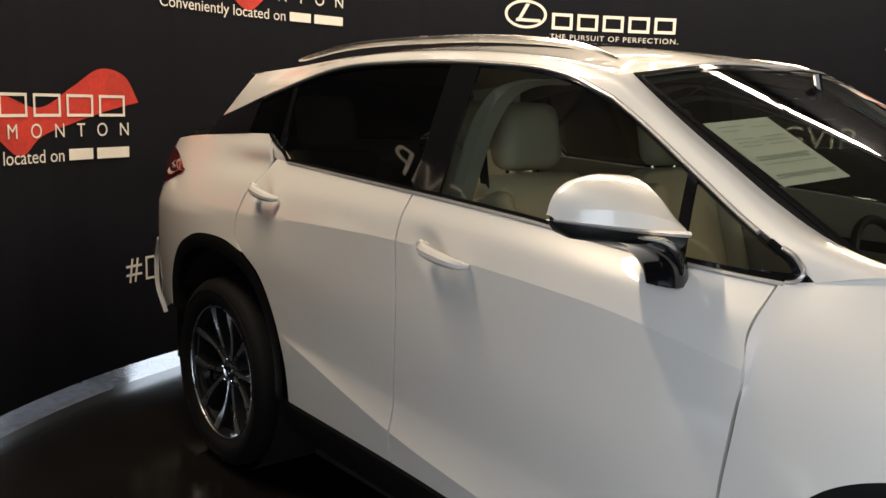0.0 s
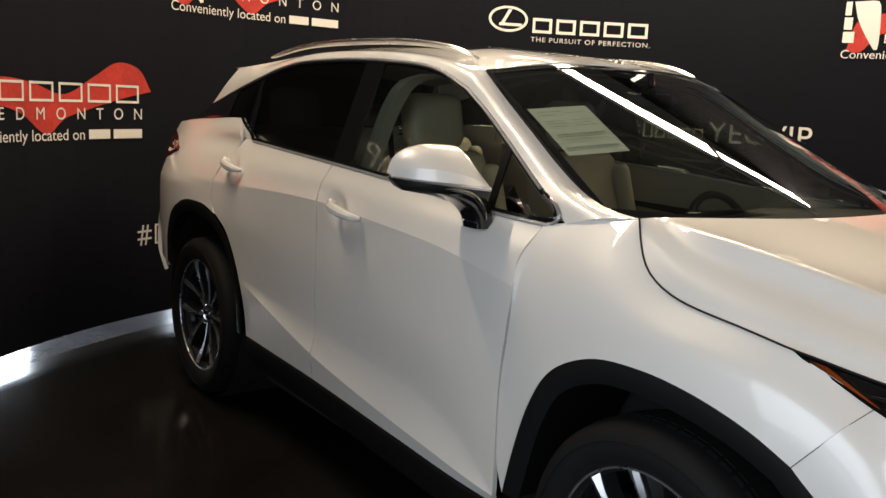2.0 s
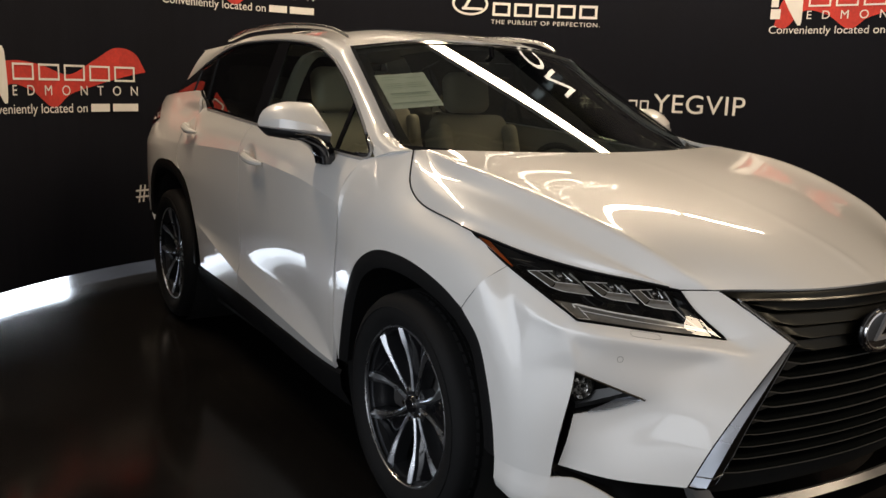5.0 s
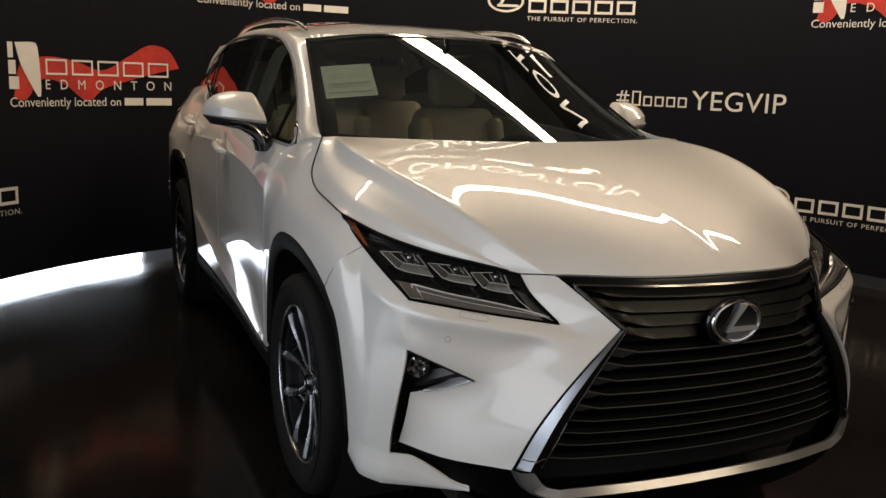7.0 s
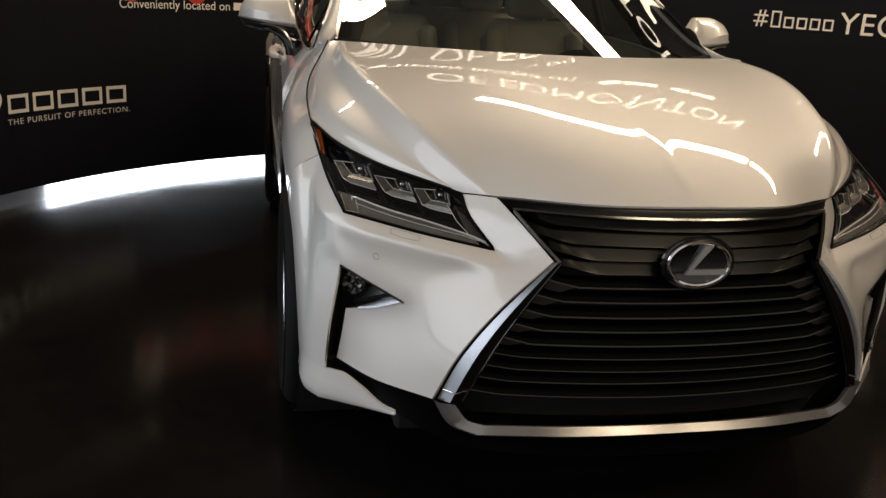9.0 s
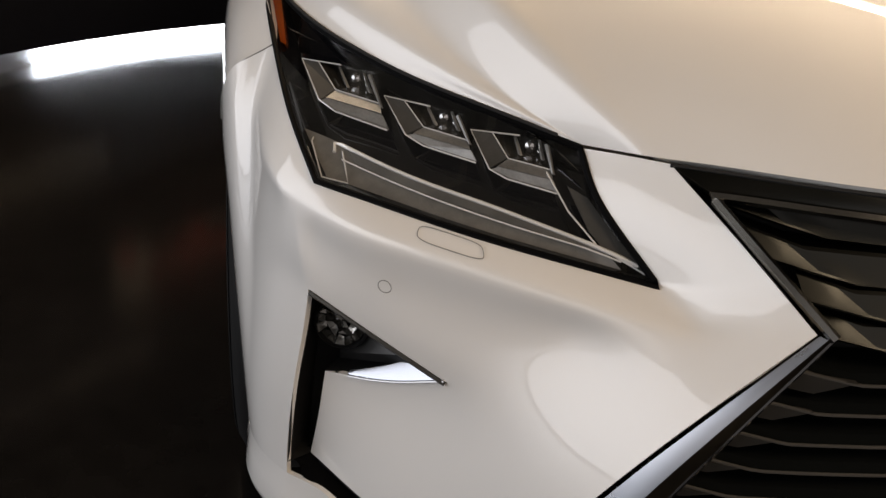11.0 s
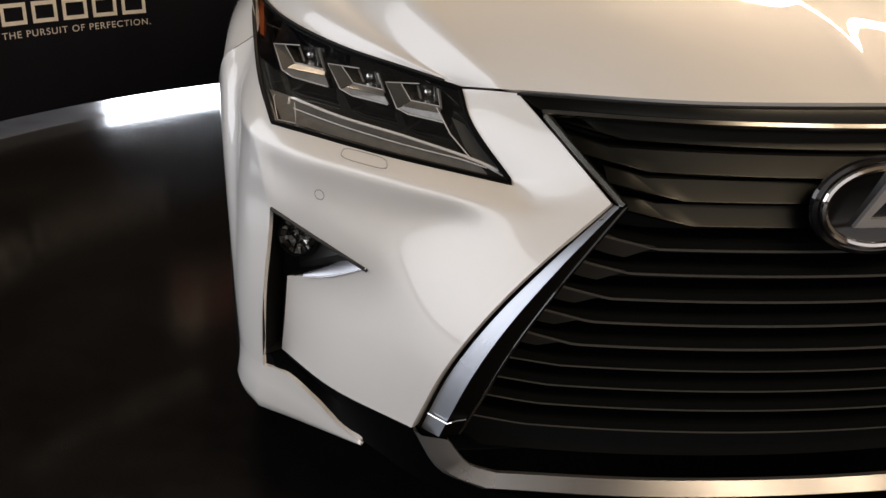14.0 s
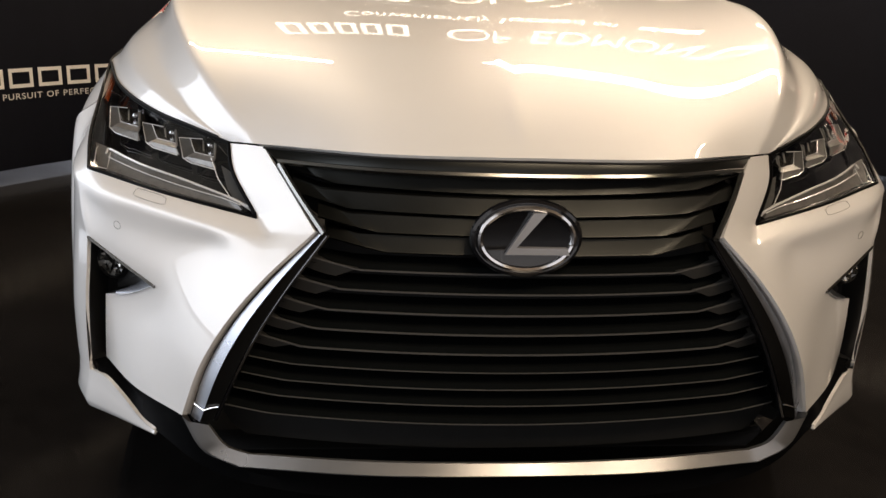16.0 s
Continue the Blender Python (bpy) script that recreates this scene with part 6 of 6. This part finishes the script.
tagged(part("floor", (np.array([(-9, -9, -0.011), (9, -9, -0.011), (9, 9.5, -0.011), (-9, 9.5, -0.011)]), [(0, 1, 2, 3)]), TILE, None, smooth=False), "pale glossy show-room floor beyond the wall", "floor", kind="structure")
for i, a in enumerate((-22, -102, -124, -146, -168)):
    g = arc_prism(RW - 0.005, RW + 0.055, a, a - 1.3, -0.01, 0.09, 2)
    tagged(part("wall_foot", skin(g, 0, out=(CX + RW * math.cos(radians(a)), CY + RW * math.sin(radians(a)), 0.05)), TRIM, None, smooth=False), "short dark foot under the banner wall", "foot", "feet of the banner wall")

# hall shell
H = 5.5
for nm, p0, p1 in (("wall_north", (-9, 9.5), (9, 9.5)), ("wall_south", (9, -9), (-9, -9)), ("wall_east", (9, 9.5), (9, -9)), ("wall_west", (-9, -9), (-9, 9.5))):
    a, b = np.array(p0), np.array(p1)
    t = (b - a) / np.linalg.norm(b - a)
    n = np.array((-t[1], t[0])) * 0.15
    vs = [(*a, -0.02), (*b, -0.02), (*(b + n), -0.02), (*(a + n), -0.02)]
    vs += [(x, y, H) for x, y, _ in vs]
    tagged(part(nm, (np.array(vs), [(0, 1, 5, 4), (1, 2, 6, 5), (2, 3, 7, 6), (3, 0, 4, 7), (4, 5, 6, 7), (3, 2, 1, 0)]), HALLW, None, smooth=False), "plain brownish hall wall", "wall", kind="structure")
tagged(part("ceiling", rbox(18.4, 18.9, 0.12, 0, 1, (0, 0.25, H + 0.07)), CEIL, None, smooth=False), "dark hall ceiling deck", "ceiling", kind="structure")


def truss(y, z0=4.55, z1=5.15):
    geo = [tube(np.array([(-9, y, z0), (9, y, z0)]), 0.035, 6, False, 1, (0, 0, 1)), tube(np.array([(-9, y, z1), (9, y, z1)]), 0.035, 6, False, 1, (0, 0, 1))]
    ob = tagged(part("roof_truss", join(*geo), TRUSS, None), "painted steel lattice truss under the ceiling", "truss", "roof trusses")
    for i in range(24):
        x = -9 + 18 * i / 24
        zz = (z0, z1) if i % 2 else (z1, z0)
        part("brace", tube(np.array([(x, y, zz[0]), (x + 0.75, y, zz[1])]), 0.02, 6, False, 1, (0, 1, 0)), TRUSS, ob)
    return ob


for y in (-6.2, -3.9, -0.6, 2.6, 6.0):
    truss(y)
# housings of the unseen panels added as fill light
for x, y in FILL_PANELS:
    pl = tagged(part("fill_panel", rbox(2.0, 2.0, 0.06, 0.01, 1, (x, y, 5.41)), LAMPH, None), "unseen square white panel, added in the ceiling to light the car's front", "ceiling light", "ceiling panels")
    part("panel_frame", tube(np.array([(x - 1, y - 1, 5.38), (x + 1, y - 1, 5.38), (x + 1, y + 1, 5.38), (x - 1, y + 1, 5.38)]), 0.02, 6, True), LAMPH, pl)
for x0, y0, x1, y1 in TUBES:
    length, turn = math.hypot(x1 - x0, y1 - y0), math.atan2(y1 - y0, x1 - x0)
    bx = rbox(length, 0.34, 0.06, 0.01, 1, ((x0 + x1) / 2, (y0 + y1) / 2, LAMP_Z + 0.045), None)
    bmesh.ops.rotate(bx, cent=((x0 + x1) / 2, (y0 + y1) / 2, 0), matrix=Matrix.Rotation(turn, 3, "Z"), verts=bx.verts)
    lamp = tagged(part("tube_lamp", bx, LAMPH, None), "long white ceiling tube lamp, lit", "ceiling lamp", "ceiling tube lamps")
    for k in (0.15, 0.85):
        xx, y = x0 + k * (x1 - x0), y0 + k * (y1 - y0)
        part("hanger", tube(np.array([(xx, y, LAMP_Z + 0.07), (xx, y, H + 0.02)]), 0.006, 6, False, 1, (1, 0, 0)), TRUSS, lamp)


# ---- printing on the wall ----
def bent(name, verts2, faces, start, material, parent, off, label=""):
    vs = [on_wall(x, z, start, off) for x, z in verts2]
    return part(name, (np.array(vs), faces), material, parent, label, smooth=False)


def bar(parent, start, x0, x1, z0, z1, material, off=0.004, name="print_bar", slant=0.0):
    n = max(1, int((x1 - x0) / 0.06))
    v2, f = [], []
    for i in range(n + 1):
        x = x0 + (x1 - x0) * i / n
        v2 += [(x, z0), (x + slant, z1)]
    f = [(2 * i, 2 * i + 2, 2 * i + 3, 2 * i + 1) for i in range(n)]
    return bent(name, v2, f, start, material, parent, off)


def word(parent, text, start, x0, z0, width, material, cap=None, space=1.0, off=0.005, name="letter"):
    """Lettering in the built-in font, fitted to a width, bent onto the wall, a mesh a letter."""
    cu = bpy.data.curves.new("lettering", "FONT")
    cu.body, cu.size, cu.space_character = text, 1.0, space
    tmp = new("lettering_source", cu)
    me = tmp.evaluated_get(bpy.context.evaluated_depsgraph_get()).to_mesh()
    co = np.array([v.co[:] for v in me.vertices])
    fs = [tuple(p.vertices) for p in me.polygons]
    scene.collection.objects.unlink(tmp)
    bpy.data.objects.remove(tmp)
    low_x = co[:, 0].min()
    sx = width / (co[:, 0].max() - low_x)
    sz = sx if cap is None else cap / 0.69
    # islands of faces, then islands that lie over one another (a dot over its stem)
    own = list(range(len(co)))

    def root(i):
        while own[i] != i:
            own[i] = own[own[i]]
            i = own[i]
        return i
    for q in fs:
        for i in q[1:]:
            own[root(i)] = root(q[0])
    isl = {}
    for q in fs:
        isl.setdefault(root(q[0]), []).append(q)
    spans = sorted((min(co[i, 0] for q in qs for i in q), max(co[i, 0] for q in qs for i in q), qs) for qs in isl.values())
    groups = []
    for a, b, qs in spans:
        if groups and a < groups[-1][1] - 0.6 * (b - a):
            groups[-1] = (groups[-1][0], max(b, groups[-1][1]), groups[-1][2] + qs)
        else:
            groups.append((a, b, qs))
    for a, b, qs in groups:
        ids = sorted({i for q in qs for i in q})
        new_id = {i: k_ for k_, i in enumerate(ids)}
        v2 = [((co[i, 0] - low_x) * sx + x0, co[i, 1] * sz + z0) for i in ids]
        bent(name, v2, [tuple(new_id[i] for i in q) for q in qs], start, material, parent, off)


def box_frame(parent, start, x0, x1, z0, z1, stroke, material, off=0.005):
    """A plain open block."""
    v2 = [(x0, z0), (x1, z0), (x1, z1), (x0, z1), (x0 + stroke, z0 + stroke), (x1 - stroke, z0 + stroke), (x1 - stroke, z1 - stroke), (x0 + stroke, z1 - stroke)]
    return bent("plain_block", v2, [(i, (i + 1) % 4, 4 + (i + 1) % 4, 4 + i) for i in range(4)], start, material, parent, off)


def plain_mark(parent, start, x0, x1, z0, z1, n, stroke, material, off=0.005):
    """A brand word as a row of plain open blocks."""
    w = (x1 - x0) / n
    for i in range(n):
        box_frame(parent, start, x0 + i * w + 0.05 * w, x0 + (i + 1) * w - 0.13 * w, z0, z1, stroke, material, off)


DEG = RW * math.pi / 180


def dealer_logo(start, dz, group="dealer logos"):
    """Red cloth, white leaf block, plain blocks for the brand word, the city name and a line of small print."""
    root = thing("banner_logo", "white printed logo over a flowing red cloth on black fabric", "logo", group)
    # red cloth
    top = spl([(0.03, 1.21), (0.10, 1.43), (0.28, 1.475), (0.50, 1.455), (0.72, 1.40), (0.93, 1.50), (1.10, 1.585), (1.25, 1.555), (1.335, 1.43)], 60)
    low = spl([(0.03, 1.21), (0.12, 1.20), (0.25, 1.33), (0.42, 1.30), (0.60, 1.19), (0.72, 1.27), (0.92, 1.33), (1.15, 1.39), (1.335, 1.43)], 60)
    v2 = [tuple(p) for p in top] + [tuple(0.5 * (p + q)) for p, q in zip(top, low)] + [tuple(p) for p in low]
    v2 = [(x, z + dz) for x, z in v2]
    f = [(i, i + 60, i + 61, i + 1) for i in range(59)] + [(i + 60, i + 120, i + 121, i + 61) for i in range(59)]
    bent("red_cloth", v2, [q[::-1] for q in f], start, REDP, root, 0.003, "red cloth print")
    # leaf block in strips
    for z0, z1, x0, x1 in ((1.268, 1.345, 0.0, 0.075), (1.36, 1.445, 0.0, 0.055), (1.46, 1.555, 0.0, 0.04)):
        bar(root, start, x0, x1, z0 + dz, z1 + dz, WHITEP, 0.005)
    lf = spl([(0.055, 1.555), (0.215, 1.555), (0.225, 1.53), (0.228, 1.21), (0.16, 1.30), (0.09, 1.43), (0.055, 1.555)], 30)[:-1]
    bent("leaf_block", [(x, z + dz) for x, z in lf], [tuple(range(29))[::-1]], start, WHITEP, root, 0.006)
    plain_mark(root, start, 0.27, 1.27, 1.36 + dz, 1.462 + dz, 5, 0.013, WHITEP, 0.0065)
    word(root, "EDMONTON", start, 0.275, 1.268 + dz, 0.99, WHITEP, 0.062, 2.6, 0.0065)
    word(root, "Conveniently located on", start, 0.0, 1.158 + dz, 0.855, WHITEP, 0.058, 1.0, 0.0065)
    bar(root, start, 0.885, 1.035, 1.160 + dz, 1.212 + dz, WHITEP, 0.0065)
    bar(root, start, 1.06, 1.265, 1.160 + dz, 1.212 + dz, WHITEP, 0.0065)
    return root


dealer_logo(-46.5, 0.0)
dealer_logo(-70.7, 0.762)
dealer_logo(-153.6, 0.752)


def maker_logo(start, dz):
    root = thing("banner_logo", "printed white oval mark with a slogan on the black wall", "logo", "maker logos")
    t_ = np.linspace(0, 2 * math.pi, 49)
    o = [(0.155 + 0.155 * math.cos(a), 2.095 + 0.095 * math.sin(a) + dz) for a in t_[:-1]]
    i = [(0.155 + 0.135 * math.cos(a), 2.095 + 0.077 * math.sin(a) + dz) for a in t_[:-1]]
    bent("oval_ring", o + i, [(k_, (k_ + 1) % 48, 48 + (k_ + 1) % 48, 48 + k_) for k_ in range(48)], start, WHITEP, root, 0.005)
    bar(root, start, 0.095, 0.122, 2.060 + dz, 2.165 + dz, WHITEP, 0.005, slant=0.06)
    bar(root, start, 0.085, 0.265, 2.045 + dz, 2.066 + dz, WHITEP, 0.005)
    plain_mark(root, start, 0.34, 1.265, 2.005 + dz, 2.115 + dz, 5, 0.021, WHITEP)
    word(root, "THE PURSUIT OF PERFECTION.", start, 0.34, 1.940 + dz, 0.925, WHITEP, 0.034, 1.15)
    return root


maker_logo(-110.7, 0.0)
maker_logo(-26.6, -1.455)
maker_logo(-148.3, -1.508)


def hashtag(start, dz):
    root = thing("banner_lettering", "white printed hashtag lettering on the black wall", "lettering", "hashtags")
    for x in (0.02, 0.055):
        bar(root, start, x, x + 0.013, 1.262 + dz, 1.385 + dz, WHITEP, slant=0.018)
    for z in (1.295, 1.34):
        bar(root, start, 0.0, 0.105, z + dz, z + 0.013 + dz, WHITEP, 0.0055)
    for k_ in range(5):
        x = 0.13 + 0.095 * k_
        box_frame(root, start, x, x + 0.072, 1.262 + dz, (1.385 if k_ == 0 else 1.345) + dz, 0.0125, WHITEP)
    word(root, "YEGVIP", start, 0.62, 1.25 + dz, 0.745, WHITEP, 0.152, 1.05)
    return root


hashtag(-129.3, 0.0)
hashtag(-66.5, -0.745)
hashtag(-27.5, 0.60)

# big lettering of the upper ring, seen only as reflections in the paint; its glow is added
head = thing("banner_lettering", "large white lettering, given a glow, along the top of the black wall", "lettering", "upper lettering")
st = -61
plain_mark(head, st, 0.0, 1.29, 3.47, 3.83, 5, 0.055, GLOWP)
word(head, "OF", st, 1.60, 3.47, 0.55, GLOWP, 0.36)
word(head, "EDMONTON", st, 2.30, 3.47, 2.6, GLOWP, 0.36)
word(head, "Conveniently located on", st, 0.675, 3.09, 2.33, GLOWP, 0.15)
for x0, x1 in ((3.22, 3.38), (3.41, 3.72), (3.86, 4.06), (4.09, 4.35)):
    bar(head, st, x0, x1, 3.10, 3.20, GLOWP)

# unseen shop windows of the hall: added front fill ahead, inferred daylight at the right
for nm, m_, w_, h_ in (("window_front_fill", pose(0.0, 9.42, 2.1, 90, 0, 180), 16.2, 3.8), ("window_2", pose(8.92, 2.0, 2.6, 90, 0, 90), 14.8, 5.2)):
    win = tagged(new(nm), "unseen white framed window, added to bring in cool daylight", "window", kind="structure")
    win.matrix_world = m_
    for sx, sy, ax, ay in ((w_, 0.08, 0, h_ / 2), (w_, 0.08, 0, -h_ / 2), (0.08, h_, w_ / 2, 0), (0.08, h_, -w_ / 2, 0), (0.06, h_, w_ / 6, 0), (0.06, h_, -w_ / 6, 0)):
        part("window_frame", rbox(sx, sy, 0.08, 0.01, 1, (ax, ay, -0.02)), LAMPH, win, smooth=False)
